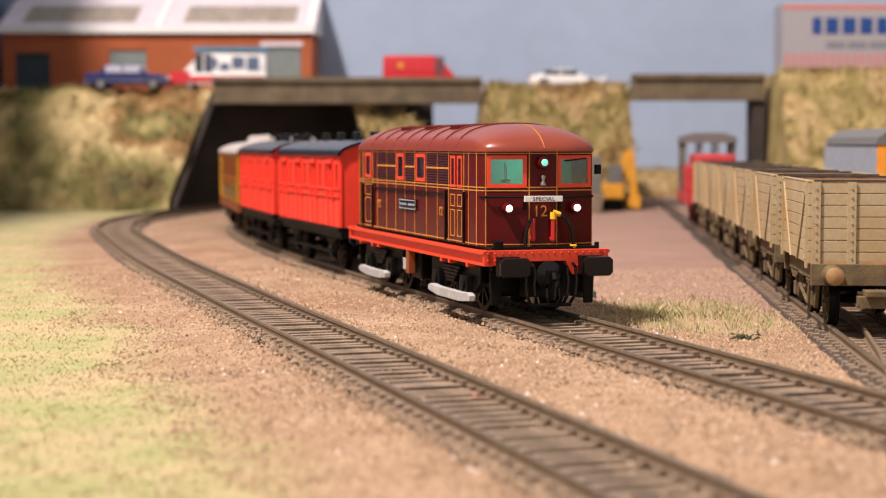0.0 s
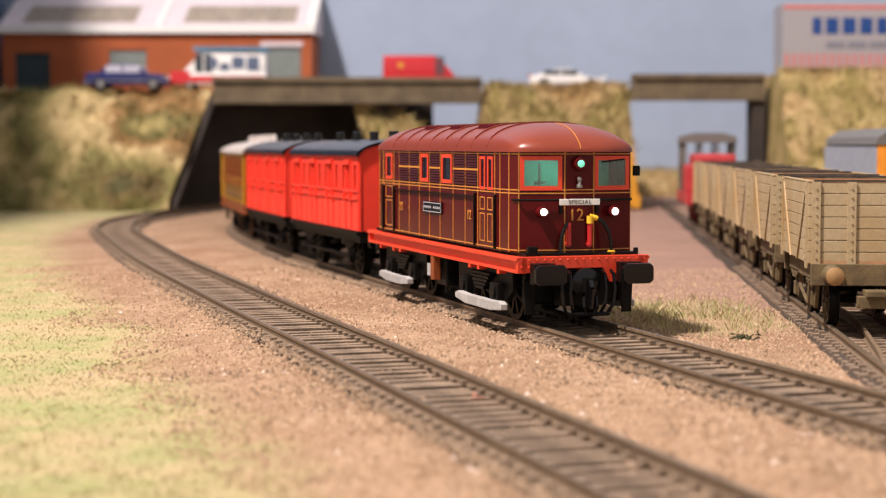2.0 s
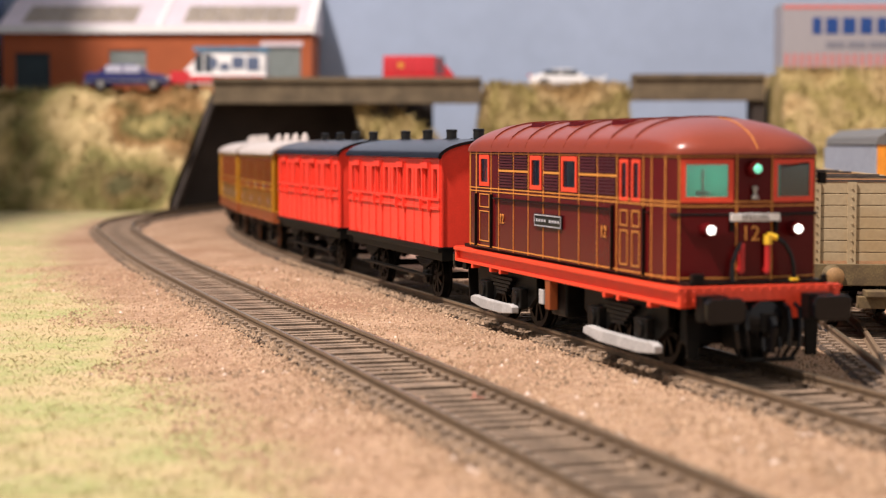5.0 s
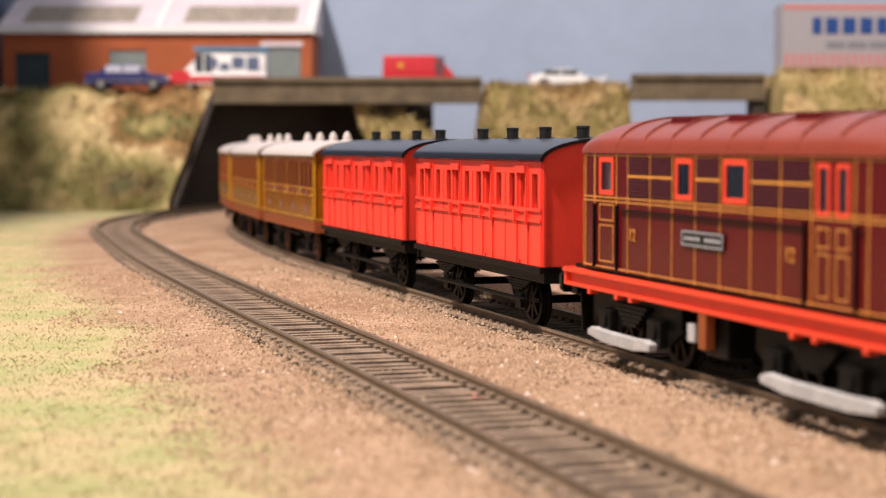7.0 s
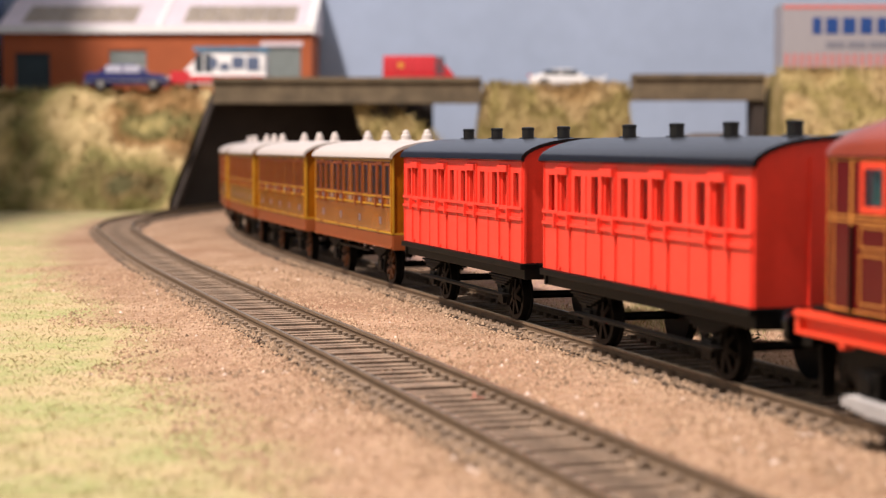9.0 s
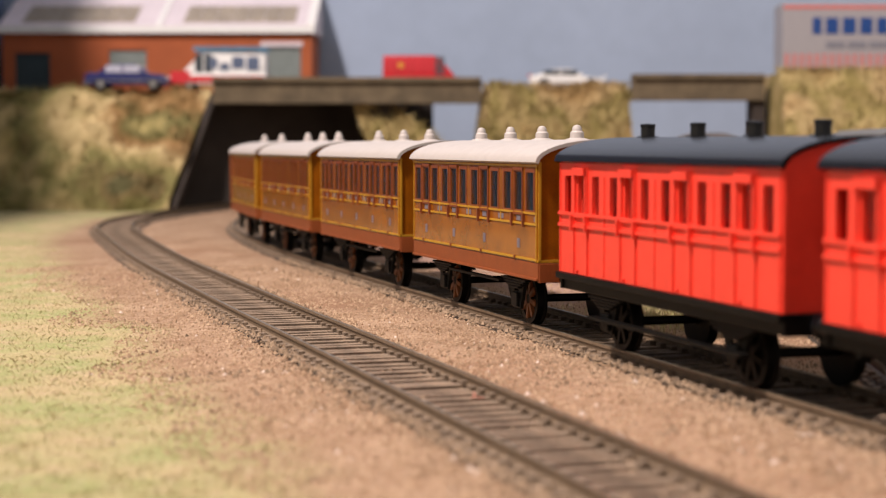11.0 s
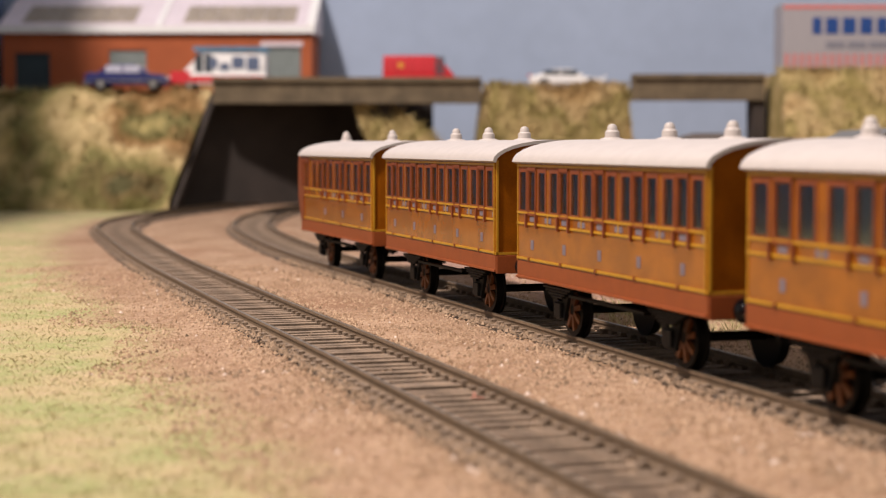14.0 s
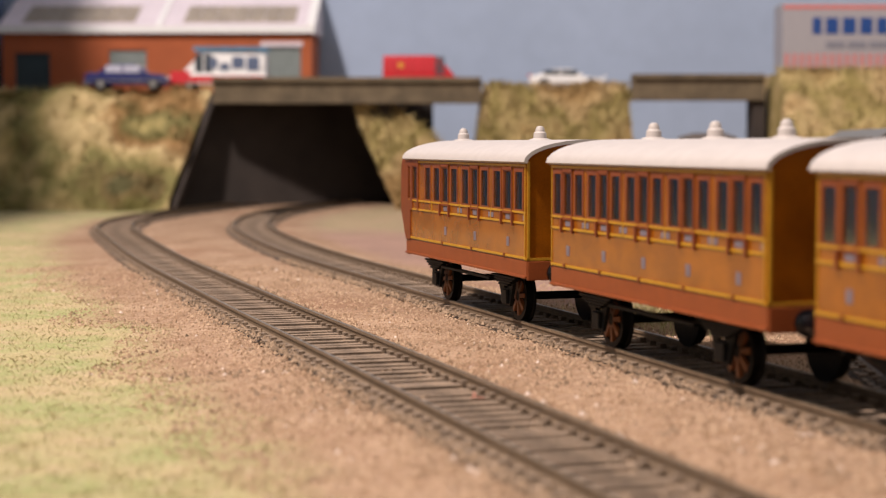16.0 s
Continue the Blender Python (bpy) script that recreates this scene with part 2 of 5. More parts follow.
# ---- the plan of the rails ----
HEAD = -1.266026
START = Vector((-30.41, 600.26))
BEND_1, BEND_LEN, BEND_2 = 0.000441, 268.98, 0.001076
GAUGE = 19.0


def arc(l, a0, p, k):
    h = a0 - k * l
    return Vector((p[0] - (math.sin(a0) - math.sin(h)) / k, p[1] + (math.cos(a0) - math.cos(h)) / k)), h


def on_line(s):
    """Place and heading on the train's line; s in millimetres, forwards."""
    if s >= 0:
        return START + s * Vector((math.cos(HEAD), math.sin(HEAD))), HEAD
    if s >= -BEND_LEN:
        return arc(-s, HEAD, START, BEND_1)
    p, h = arc(BEND_LEN, HEAD, START, BEND_1)
    return arc(-s - BEND_LEN, h, p, BEND_2)


def beside(s, off, z=0.0):
    """A point off to the left of the train's line (negative: the near side)."""
    p, h = on_line(s)
    return Vector((p[0] - off * math.sin(h), p[1] + off * math.cos(h), z))


def smooth_step(x, a, b):
    t = min(1.0, max(0.0, (x - a) / (b - a)))
    return t * t * (3 - 2 * t)


def near_off(s):
    """How far the nearer line lies beside the train's line."""
    bulge = 12.0 * math.exp(-((s + 370) / 150.0) ** 2)
    return -62.2 + 1.1 * smooth_step(s, 120, 260) - bulge


# ---- ground, backdrop and room ----
def ground_material():
    m = bpy.data.materials.new("scenic_ground")
    m.use_nodes = True
    nt = m.node_tree
    b = nt.nodes["Principled BSDF"]
    b.inputs["Roughness"].default_value = 0.95
    b.inputs["Specular IOR Level"].default_value = 0.15
    tc = nt.nodes.new("ShaderNodeTexCoord")

    def noise_node(scale, detail=5, rough=0.6):
        n = nt.nodes.new("ShaderNodeTexNoise")
        n.inputs["Scale"].default_value, n.inputs["Detail"].default_value, n.inputs["Roughness"].default_value = scale, detail, rough
        nt.links.new(tc.outputs["Object"], n.inputs["Vector"])
        return n.outputs["Fac"]

    def ranged(sock, a, z, lo=0.0, hi=1.0):
        r = nt.nodes.new("ShaderNodeMapRange")
        for key, v in (("From Min", a), ("From Max", z), ("To Min", lo), ("To Max", hi)):
            r.inputs[key].default_value = v
        nt.links.new(sock, r.inputs["Value"])
        return r.outputs["Result"]

    def mixed(fac, a, c, how="MIX"):
        x = nt.nodes.new("ShaderNodeMix")
        x.data_type, x.blend_type = "RGBA", how
        nt.links.new(fac, x.inputs["Factor"])
        for key, v in (("A", a), ("B", c)):
            if isinstance(v, tuple):
                x.inputs[key].default_value = (*v, 1)
            else:
                nt.links.new(v, x.inputs[key])
        return x.outputs["Result"]

    grass, pink = nt.nodes.new("ShaderNodeAttribute"), nt.nodes.new("ShaderNodeAttribute")
    grass.attribute_name, pink.attribute_name = "grass", "pink"
    sand = mixed(ranged(noise_node(45), 0.35, 0.65), (0.43, 0.295, 0.2), (0.29, 0.185, 0.118))
    sand = mixed(ranged(noise_node(420, 3), 0.45, 0.72), sand, (0.25, 0.15, 0.085))
    sand = mixed(ranged(noise_node(14, 3), 0.52, 0.68), sand, (0.27, 0.16, 0.1))
    dusty = mixed(ranged(noise_node(30), 0.35, 0.65), (0.35, 0.22, 0.17), (0.29, 0.185, 0.145))
    turf = mixed(ranged(noise_node(38), 0.4, 0.62), (0.44, 0.345, 0.195), (0.315, 0.325, 0.14))
    turf = mixed(ranged(noise_node(300, 3), 0.5, 0.75), turf, (0.46, 0.35, 0.23))
    col = mixed(pink.outputs["Fac"], sand, dusty)
    col = mixed(grass.outputs["Fac"], col, turf)
    speck = ranged(noise_node(1900, 2), 0.3, 0.7, 0.62, 1.3)
    one = nt.nodes.new("ShaderNodeMix")
    one.data_type, one.blend_type = "RGBA", "MULTIPLY"
    one.inputs["Factor"].default_value = 0.8
    nt.links.new(col, one.inputs["A"])
    nt.links.new(speck, one.inputs["B"])
    nt.links.new(one.outputs["Result"], b.inputs["Base Color"])
    bump = nt.nodes.new("ShaderNodeBump")
    bump.inputs["Distance"].default_value = 0.7 * MM
    nt.links.new(noise_node(1100, 4, 0.7), bump.inputs["Height"])
    nt.links.new(bump.outputs["Normal"], b.inputs["Normal"])
    return m


LINE = [(on_line(s)[0], near_off(s), s) for s in range(-900, 700, 12)]


def from_line(x, y):
    """Offset from the train's line and its position along it."""
    best = min(LINE, key=lambda r: (r[0][0] - x) ** 2 + (r[0][1] - y) ** 2)
    p, h = on_line(best[2])
    return -(x - p[0]) * math.sin(h) + (y - p[1]) * math.cos(h), best[2]


def ground_height(x, y, off=None):
    """Rolling ground just under the rail tops, falling a little towards the camera's side."""
    if off is None:
        off = from_line(x, y)[0]
    z = -3.3 + 0.9 * noise.noise(Vector((x, y, 0)) * 0.02) + 0.35 * noise.noise(Vector((x, y, 9)) * 0.11)
    z += 1.2 * math.exp(-((off + 31) / 9.0) ** 2)
    z -= 1.2 * smooth_step(-off, 82, 140)
    for c, w in ((0.0, 15.0), (-61.4 - 12.0 * math.exp(-((y - 970) / 160.0) ** 2), 15.0)):
        d = abs(off - c)
        k = smooth_step(d, w + 3, w + 13)
        z = -2.55 * (1 - k) + z * k
        z -= 1.9 * (1 - smooth_step(d, 11, 15))
    wx = 101.0 + 0.0875 * (y - 402)
    if y < 900 and abs(x - wx) < 18:
        z = min(z, -2.8)
    return z


def grassiness(x, y, off):
    e = -off - 101 + 9 * noise.noise(Vector((x, y, 3)) * 0.03) + 5 * noise.noise(Vector((x, y, 5)) * 0.12)
    g = smooth_step(e, -9, 9)
    t = ((x - 68) / 24.0) ** 2 + ((y - 455) / 45.0) ** 2
    g = max(g, 0.45 * smooth_step(1.4 - t + 0.5 * noise.noise(Vector((x, y, 7)) * 0.1), 0.0, 1.0))
    far = smooth_step(y, 820, 960) * smooth_step(off, 22, 45) * smooth_step(60 - x, 0, 60)
    far = max(far, smooth_step(y, 1010, 1120) * smooth_step(-off, 95, 112))
    return max(g, 0.5 * far)


def pinkness(x, y, off):
    return smooth_step(off + 7 * noise.noise(Vector((x, y, 1)) * 0.04), 24, 40) * smooth_step(y, 425, 500)


def build_ground():
    xs = sorted(set([-2600, -1400, -800, -560] + [round(-460 + 5 * i, 1) for i in range(145)] + [320, 420, 560, 800, 1400, 2600]))
    ys = sorted(set([-900, -300, 40] + [90 + 4.5 * i for i in range(110)] + [590 + 12 * i for i in range(74)] + [1470, 1500, 1559, 1700, 2400]))
    verts, grass, pink = [], [], []
    for y in ys:
        for x in xs:
            off, s = from_line(x, y)
            verts.append((x * MM, y * MM, ground_height(x, y, off) * MM))
            grass.append(grassiness(x, y, off))
            pink.append(pinkness(x, y, off))
    n = len(xs)
    faces = [(j * n + i, j * n + i + 1, (j + 1) * n + i + 1, (j + 1) * n + i) for j in range(len(ys) - 1) for i in range(n - 1)]
    me = bpy.data.meshes.new("ground")
    me.from_pydata(verts, [], faces)
    for key, vals in (("grass", grass), ("pink", pink)):
        me.attributes.new(key, "FLOAT", "POINT").data.foreach_set("value", vals)
    me.materials.append(ground_material())
    for f in me.polygons:
        f.use_smooth = True
    return tagged(new("ground", me), "sandy scenic ground with patches of grass", "ground", kind="structure")


M_SIDEBOARD = material("sky_board_return", (0.2, 0.27, 0.45), 0.9, vary=0.1, scale=8, fine=60)
build_ground()

bm = bmesh.new()
box(bm, -2600, 2600, 1560, 1580, -40, 1500)
solid("backdrop", bm, M_BACKDROP, "pale blue painted sky board behind the layout", "backdrop", "structure")

bm = bmesh.new()
box(bm, -425, -404, 560, 1559, -20, 505)
solid("side_board", bm, M_SIDEBOARD, "blue painted return of the sky board", "backdrop", "structure")

# ---- railway lines ----
def sweep(bm, pts, prof):
    """A section (off, z) swept along (place, heading) pairs."""
    rows = []
    for p, h in pts:
        nx, ny = -math.sin(h), math.cos(h)
        rows.append([bm.verts.new((p[0] + o * nx, p[1] + o * ny, z)) for o, z in prof])
    n = len(prof)
    for a, b in zip(rows, rows[1:]):
        for i in range(n):
            bm.faces.new((a[i], a[(i + 1) % n], b[(i + 1) % n], b[i]))
    bm.faces.new(rows[0][::-1])
    bm.faces.new(rows[-1])


def rail_section(c):
    return [(c - 0.42, 0), (c + 0.42, 0), (c + 0.45, -0.6), (c + 0.16, -0.9), (c + 0.16, -1.7), (c + 0.75, -2.0), (c - 0.75, -2.0), (c - 0.16, -1.7), (c - 0.16, -0.9), (c - 0.45, -0.6)]


def sleeper_mesh(length, width):
    bm = bmesh.new()
    box(bm, -width / 2, width / 2, -length / 2, length / 2, -4.2, -2.0)
    for side in (-1, 1):
        for d in (-1, 1):
            y = side * GAUGE / 2 + d * 1.3
            box(bm, -1.1, 1.1, y - 0.7, y + 0.7, -2.0, -1.35)
    return mesh_of("sleeper", bm, M_SLEEPER)


SLEEPER = sleeper_mesh(26.5, 2.75)


def railway(name, label, stations, gauge):
    """stations: (place, heading) closely along the centre."""
    top = thing(name, label, "railway track", kind="structure")
    bm = bmesh.new()
    sweep(bm, stations[::2], [(-15.2, -4.4), (-13.0, -2.4), (-10.6, -2.1), (-9, -4.4), (9, -4.4), (10.6, -2.1), (13.0, -2.4), (15.2, -4.4), (15.2, -6), (-15.2, -6)])
    part("ballast_bed", bm, M_BALLAST, top, "brown ballast bed darkened for the shade between sleepers")
    for side in (-1, 1):
        bm = bmesh.new()
        sweep(bm, stations, rail_section(side * (gauge / 2)))
        rail = part("rail", bm, M_RAIL, top, "dusty brown steel rail")
        bm = bmesh.new()
        sweep(bm, stations, [(side * gauge / 2 - 0.3, 0.03), (side * gauge / 2 + 0.3, 0.03), (side * gauge / 2 + 0.3, -0.1), (side * gauge / 2 - 0.3, -0.1)])
        part("rail_head", bm, M_RAILTOP, rail, "polished running surface")
    return top


def sleepers(top, stations, pitch=5.5, limit=290):
    rng = random.Random(len(stations))
    run, want, count = 0.0, 0.0, 0
    for (p, h), (q, _) in zip(stations, stations[1:]):
        step = (q - p).length
        while want <= run + step and count < limit:
            c = p + (q - p) * ((want - run) / step)
            ob = new("sleeper", SLEEPER)
            ob.parent = top
            ob.matrix_basis = pose(c[0] * MM, c[1] * MM, rng.uniform(-0.35, 0.1) * MM, 0, 0, math.degrees(h) + rng.uniform(-2, 2))
            want, count = want + pitch, count + 1
        run += step


def stations_of(off_at, s0, s1, step=6.0):
    pts = []
    n = int((s1 - s0) / step)
    for i in range(n + 1):
        s = s0 + (s1 - s0) * i / n
        p = beside(s, off_at(s))
        pts.append(Vector((p[0], p[1])))
    out = []
    for i, p in enumerate(pts):
        d = pts[min(i + 1, n)] - pts[max(i - 1, 0)]
        out.append((p, math.atan2(d[1], d[0])))
    return out


MAIN = stations_of(lambda s: 0.0, -715, 560)
NEAR = stations_of(near_off, -660, 560)


def siding_x(y):
    return 101.5 + 0.0875 * (y - 402)


SIDING = [(Vector((siding_x(y), y)), math.atan2(20, siding_x(y + 10) - siding_x(y - 10))) for y in range(180, 1300, 10)]
line_main = railway("railway_track", "dusty curved model railway track in brown ballast", MAIN, 19.0)
line_near = railway("railway_track", "empty dusty model railway track beside the grass", NEAR, 17.9)
line_side = railway("railway_track", "siding track under the row of open wagons", SIDING, 17.5)


# ---- the bridge, its tunnel and the banks ----
M_BANK = speckled("straw_scatter_bank", [(0.3, 0.21, 0.09), (0.34, 0.24, 0.11)], 0.95, STRAW)
M_BANKGREEN = speckled("olive_scatter_bank", [(0.2, 0.15, 0.065), (0.28, 0.21, 0.1)], 0.95, OLIVE)


def bank(name, label, foot, top_x, top, y_front, y_edge, y_back, mat, flock, seed, rough=7.0, blades=5000):
    """A lumpy flocked hill: the front foot, a steep face up to y_edge and a flat top back to y_back."""
    nx = max(10, int((foot[1] - foot[0]) / 3.5))
    prof = [(y_front, -8.0)] + [(y_front + (y_edge - y_front) * (i / 16) ** 1.25, -4 + (top + 4) * (i / 16) ** 0.9) for i in range(17)]
    prof += [(y_edge + (y_back - y_edge) * u, top) for u in (0.1, 0.3, 0.6, 1.0)]
    bm = bmesh.new()
    rows = []
    for y, z in prof:
        row = []
        for i in range(nx + 1):
            rise = max(0.0, min(1.0, z / top))
            a, b = foot[0] + (top_x[0] - foot[0]) * rise, foot[1] + (top_x[1] - foot[1]) * rise
            x = a + (b - a) * i / nx
            v = Vector((x, z, y * 0.5))
            n = noise.noise(v * 0.025 + Vector((seed, 0, 0))) * rough + noise.noise(v * 0.07 + Vector((0, seed, 0))) * rough * 0.6 + noise.noise(v * 0.19) * rough * 0.25
            flat = 0.35 if y <= y_edge else 0.15
            row.append(bm.verts.new((x + n * 0.25, y - n if y <= y_edge else y, z + flat * n if z > 0 else z)))
        rows.append(row)
    for a, b in zip(rows, rows[1:]):
        for i in range(nx):
            bm.faces.new((a[i], a[i + 1], b[i + 1], b[i]))
    for k in (0, nx):
        col = [r[k] for r in rows]
        bm.faces.new(col + [bm.verts.new((col[0].co.x, col[-1].co.y, -8))])
    bm.faces.ensure_lookup_table()
    rng = random.Random(int(seed))
    quads = [f for f in bm.faces if len(f.verts) == 4]
    weights = [f.calc_area() if f.calc_center_median().y < y_edge + 25 else 0.0 for f in quads]
    pts = []
    for f in rng.choices(quads, weights, k=blades):
        a, b, c, d = (v.co for v in f.verts)
        u, w = rng.random(), rng.random()
        pts.append(((a * (1 - u) + b * u) * (1 - w) + (d * (1 - u) + c * u) * w))
    ob = solid(name, bm, mat, label, "embankment", "structure", smooth=True)
    blades_mesh("grass", pts, rng, 3.0, 6.5, 1.5, flock, "straw-coloured flock on the bank", spread=1.0)
    return ob


def blades_mesh(name, pts, rng, low, high, width, mat, label, spread=0.5):
    """Leaning blades of scatter grass, all in one mesh; lengths in millimetres."""
    verts, faces = [], []
    for p in pts:
        h, a = rng.uniform(low, high), rng.uniform(0, 2 * math.pi)
        lx, ly = rng.gauss(0, spread) * h * 0.6, rng.gauss(0, spread) * h * 0.6
        w = width * rng.uniform(0.5, 1.2) / 2
        c, s = math.cos(a) * w, math.sin(a) * w
        i = len(verts)
        verts += [(p[0] - c, p[1] - s, p[2] - 0.3), (p[0] + c, p[1] + s, p[2] - 0.3), (p[0] + c * 0.7 + lx * 0.5, p[1] + s * 0.7 + ly * 0.5, p[2] + h * 0.62), (p[0] + lx, p[1] + ly, p[2] + h)]
        faces += [(i, i + 1, i + 2), (i, i + 2, i + 3)]
    me = bpy.data.meshes.new(name)
    me.from_pydata([(x * MM, y * MM, z * MM) for x, y, z in verts], [], faces)
    me.materials.append(mat)
    return tagged(new(name, me), label, "grass", kind="stuff")


def grains_mesh(name, pts, rng, low, high, mat, label, category):
    """Small angular grains lying on the ground, all in one mesh."""
    verts, faces = [], []
    for p in pts:
        r, a = low + (high - low) * rng.random() ** 2.2, rng.uniform(0, 6.28)
        i = len(verts)
        for k in range(4):
            e = a + k * 1.571 + rng.uniform(-0.35, 0.35)
            q = r * rng.uniform(0.7, 1.1)
            verts.append((p[0] + q * math.cos(e), p[1] + q * math.sin(e), p[2] - 0.15 * r))
        verts.append((p[0] + rng.uniform(-0.3, 0.3) * r, p[1] + rng.uniform(-0.3, 0.3) * r, p[2] + r * rng.uniform(0.5, 0.95)))
        faces += [(i, i + 1, i + 4), (i + 1, i + 2, i + 4), (i + 2, i + 3, i + 4), (i + 3, i, i + 4)]
    me = bpy.data.meshes.new(name)
    me.from_pydata([(x * MM, y * MM, z * MM) for x, y, z in verts], [], faces)
    me.materials.append(mat)
    return tagged(new(name, me), label, category, kind="stuff")


def straight_off(x, y):
    return -(x - START[0]) * math.sin(HEAD) + (y - START[1]) * math.cos(HEAD)


def scatter_ground():
    rng = random.Random(11)
    sand, lumps, turf, chips = [], [], [], []
    while len(sand) < 60000:
        y = 150 + 480 * rng.random() ** 1.25
        x = rng.uniform(-0.275, 0.275) * y
        off = straight_off(x, y)
        if min(abs(off), abs(off + 61.4)) < 12.5 or off < -112 + 16 * noise.noise(Vector((x, y, 3)) * 0.03):
            continue
        sand.append((x, y, ground_height(x, y, off)))
        if rng.random() < 0.005:
            chips.append(sand[-1])
    while len(lumps) < 12000:
        y = 150 + 520 * rng.random()
        c = rng.choice((0.0, -61.4))
        d = rng.choice((-1, 1)) * rng.uniform(10.2, 14.2) if rng.random() < 0.8 else rng.choice((rng.uniform(4.5, 8.8), rng.uniform(4.5, 8.8), rng.uniform(-8.5, 8.5)))
        s = (START[1] - y) / -math.sin(HEAD)
        p = beside(s, c + d)
        lumps.append((p[0], p[1], -2.3 if abs(d) > 10 else -2.75))
    while len(turf) < 16000:
        y = 175 + 720 * rng.random() ** 1.35
        x = rng.uniform(-0.275, 0.05) * y
        off = straight_off(x, y) if y < 600 else from_line(x, y)[0]
        g = grassiness(x, y, off)
        if off > -60 or rng.random() > g:
            continue
        clump = noise.noise(Vector((x, y, 20)) * 0.16)
        if clump < rng.uniform(-0.6, 0.25):
            continue
        turf.append((x, y, ground_height(x, y, off)))
    tuft = []
    while len(tuft) < 2200:
        x, y = rng.gauss(67, 13), rng.gauss(455, 22)
        if straight_off(x, y) > 17 and x < 90 and noise.noise(Vector((x, y, 4)) * 0.1) > rng.uniform(-0.5, 0.3):
            tuft.append((x, y, ground_height(x, y)))
    grains_mesh("sand", sand, rng, 0.16, 0.72, M_GRAIN, "loose sandy grains between the tracks", "sand")
    crumbs = [p for p in sand if noise.noise(Vector(p) * 0.06) > 0.12 and rng.random() < 0.16]
    grains_mesh("soil_crumbs", crumbs, rng, 0.35, 0.95, M_LUMP, "darker crumbs of soil lying in patches", "soil")
    grains_mesh("ballast_stones", lumps, rng, 0.4, 1.15, M_LUMP, "lumpy brown ballast along the tracks", "ballast")
    grains_mesh("pale_chips", chips, rng, 0.35, 0.9, M_CHIP, "pale stone chips on the ground", "stones")
    blades_mesh("grass", turf, rng, 0.15, 0.8, 0.2, M_BLADE, "short dry static grass beside the track", spread=1.8)
    blades_mesh("grass", tuft, rng, 0.6, 2.8, 0.24, M_BLADE, "tuft of longer dry grass beside the track", spread=0.7)


scatter_ground()

M_WEED = material("dark_weed", (0.05, 0.05, 0.02), 0.9)
M_CLOD = material("dark_clod", (0.06, 0.04, 0.03), 0.9)
M_FLAKE = material("pink_flake", (0.5, 0.2, 0.14), 0.8)


def debris(name, label, category, x, y, mat, size, n, seed, z=None):
    """A small heap of crumbs or twigs lying on the ground."""
    rng = random.Random(seed)
    bm = bmesh.new()
    z = ground_height(x, y) if z is None else z
    for _ in range(n):
        a, b = rng.gauss(0, size), rng.gauss(0, size)
        c = Vector((x + a, y + b, z + abs(rng.gauss(0, size * 0.35))))
        d = Vector((rng.gauss(0, 1), rng.gauss(0, 1), rng.gauss(0, 0.5))).normalized() * size * rng.uniform(0.3, 0.7)
        rod(bm, c - d, c + d, size * rng.uniform(0.12, 0.3), 5, size * 0.08)
    return solid(name, bm, mat, label, category)


debris("weed_clump", "small dark weed clump beside the main track", "weed", 71.5, 399.0, M_WEED, 1.5, 26, 3)
debris("dirt_clod", "dark clod of dirt beside the near rail", "clod", -43.0, 386.0, M_CLOD, 0.8, 12, 4)
debris("leaf_flake", "pinkish flake lying between the rails", "flake", 6.0, 297.0, M_FLAKE, 0.8, 6, 5, -1.9)
debris("white_pebble", "white pebble beside the main track", "pebble", 57.0, 262.0, M_CHIP, 0.8, 8, 6)
debris("white_pebble", "white pebble lying in the grass", "pebble", -52.0, 263.0, M_CHIP, 0.6, 6, 7)

bm = bmesh.new()
curve = [Vector(p) for p in ((107, 470), (104.4, 432), (101.8, 409), (97.4, 384), (91.0, 348), (83, 310), (75, 275))]
sweep(bm, [(p, math.atan2(*(curve[min(i + 1, 6)] - curve[max(i - 1, 0)]).yx)) for i, p in enumerate(curve)], rail_section(0.0))
part("check_rail", bm, M_RAIL, line_side, "worn check rail of the turnout")


bank("embankment", "straw and green scatter-covered embankment", (-470, -197), (-470, -170), 82, 1200, 1240, 1262, M_BANKGREEN, M_FLOCKGREEN, 2.0, 11.0, 3600)
bank("embankment", "straw-coloured flocked mound between two bridges", (20, 142), (30, 136), 84, 1205, 1245, 1420, M_BANK, M_FLOCK, 4.0, 6.0, 5000)
bank("embankment", "tall straw-coloured embankment under the lorry", (236, 700), (240, 700), 94, 1140, 1195, 1312, M_BANK, M_FLOCK, 7.0, 9.0, 9000)
bank("embankment", "straw-coloured mound beside the bridge opening", (-34, 46), (-66, -34), 72, 1208, 1240, 1262, M_BANK, M_FLOCK, 9.0, 6.0, 2500)
bank("embankment", "low grassy bank at the foot of the sky board", (60, 420), (60, 420), 19, 1490, 1515, 1556, M_BANK, M_FLOCK, 11.0, 4.0, 2500)

bridge = thing("road_bridge", "dark weathered road bridge over the curved tracks", "bridge", kind="structure")
boxes("girder", [(-168, 28, 1232, 1246, 73, 92), (-168, 28, 1229, 1232, 88.5, 92), (-168, 28, 1229, 1232, 73, 75.5)], M_BRIDGE, bridge, "brown weathered parapet girder")
boxes("deck", [(-166, -40, 1246, 1449, 78, 82.5)], M_DECK, bridge, "grey road deck")
boxes("deck", [(-39.9, 28, 1246, 1320, 78, 82.5)], M_DECK, bridge, "grey road deck")
boxes("terrace", [(-400, -42, 1452, 1559, 78, 82.5)], M_DECK, bridge, "grey yard of the workshop")
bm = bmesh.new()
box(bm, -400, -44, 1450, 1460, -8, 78)
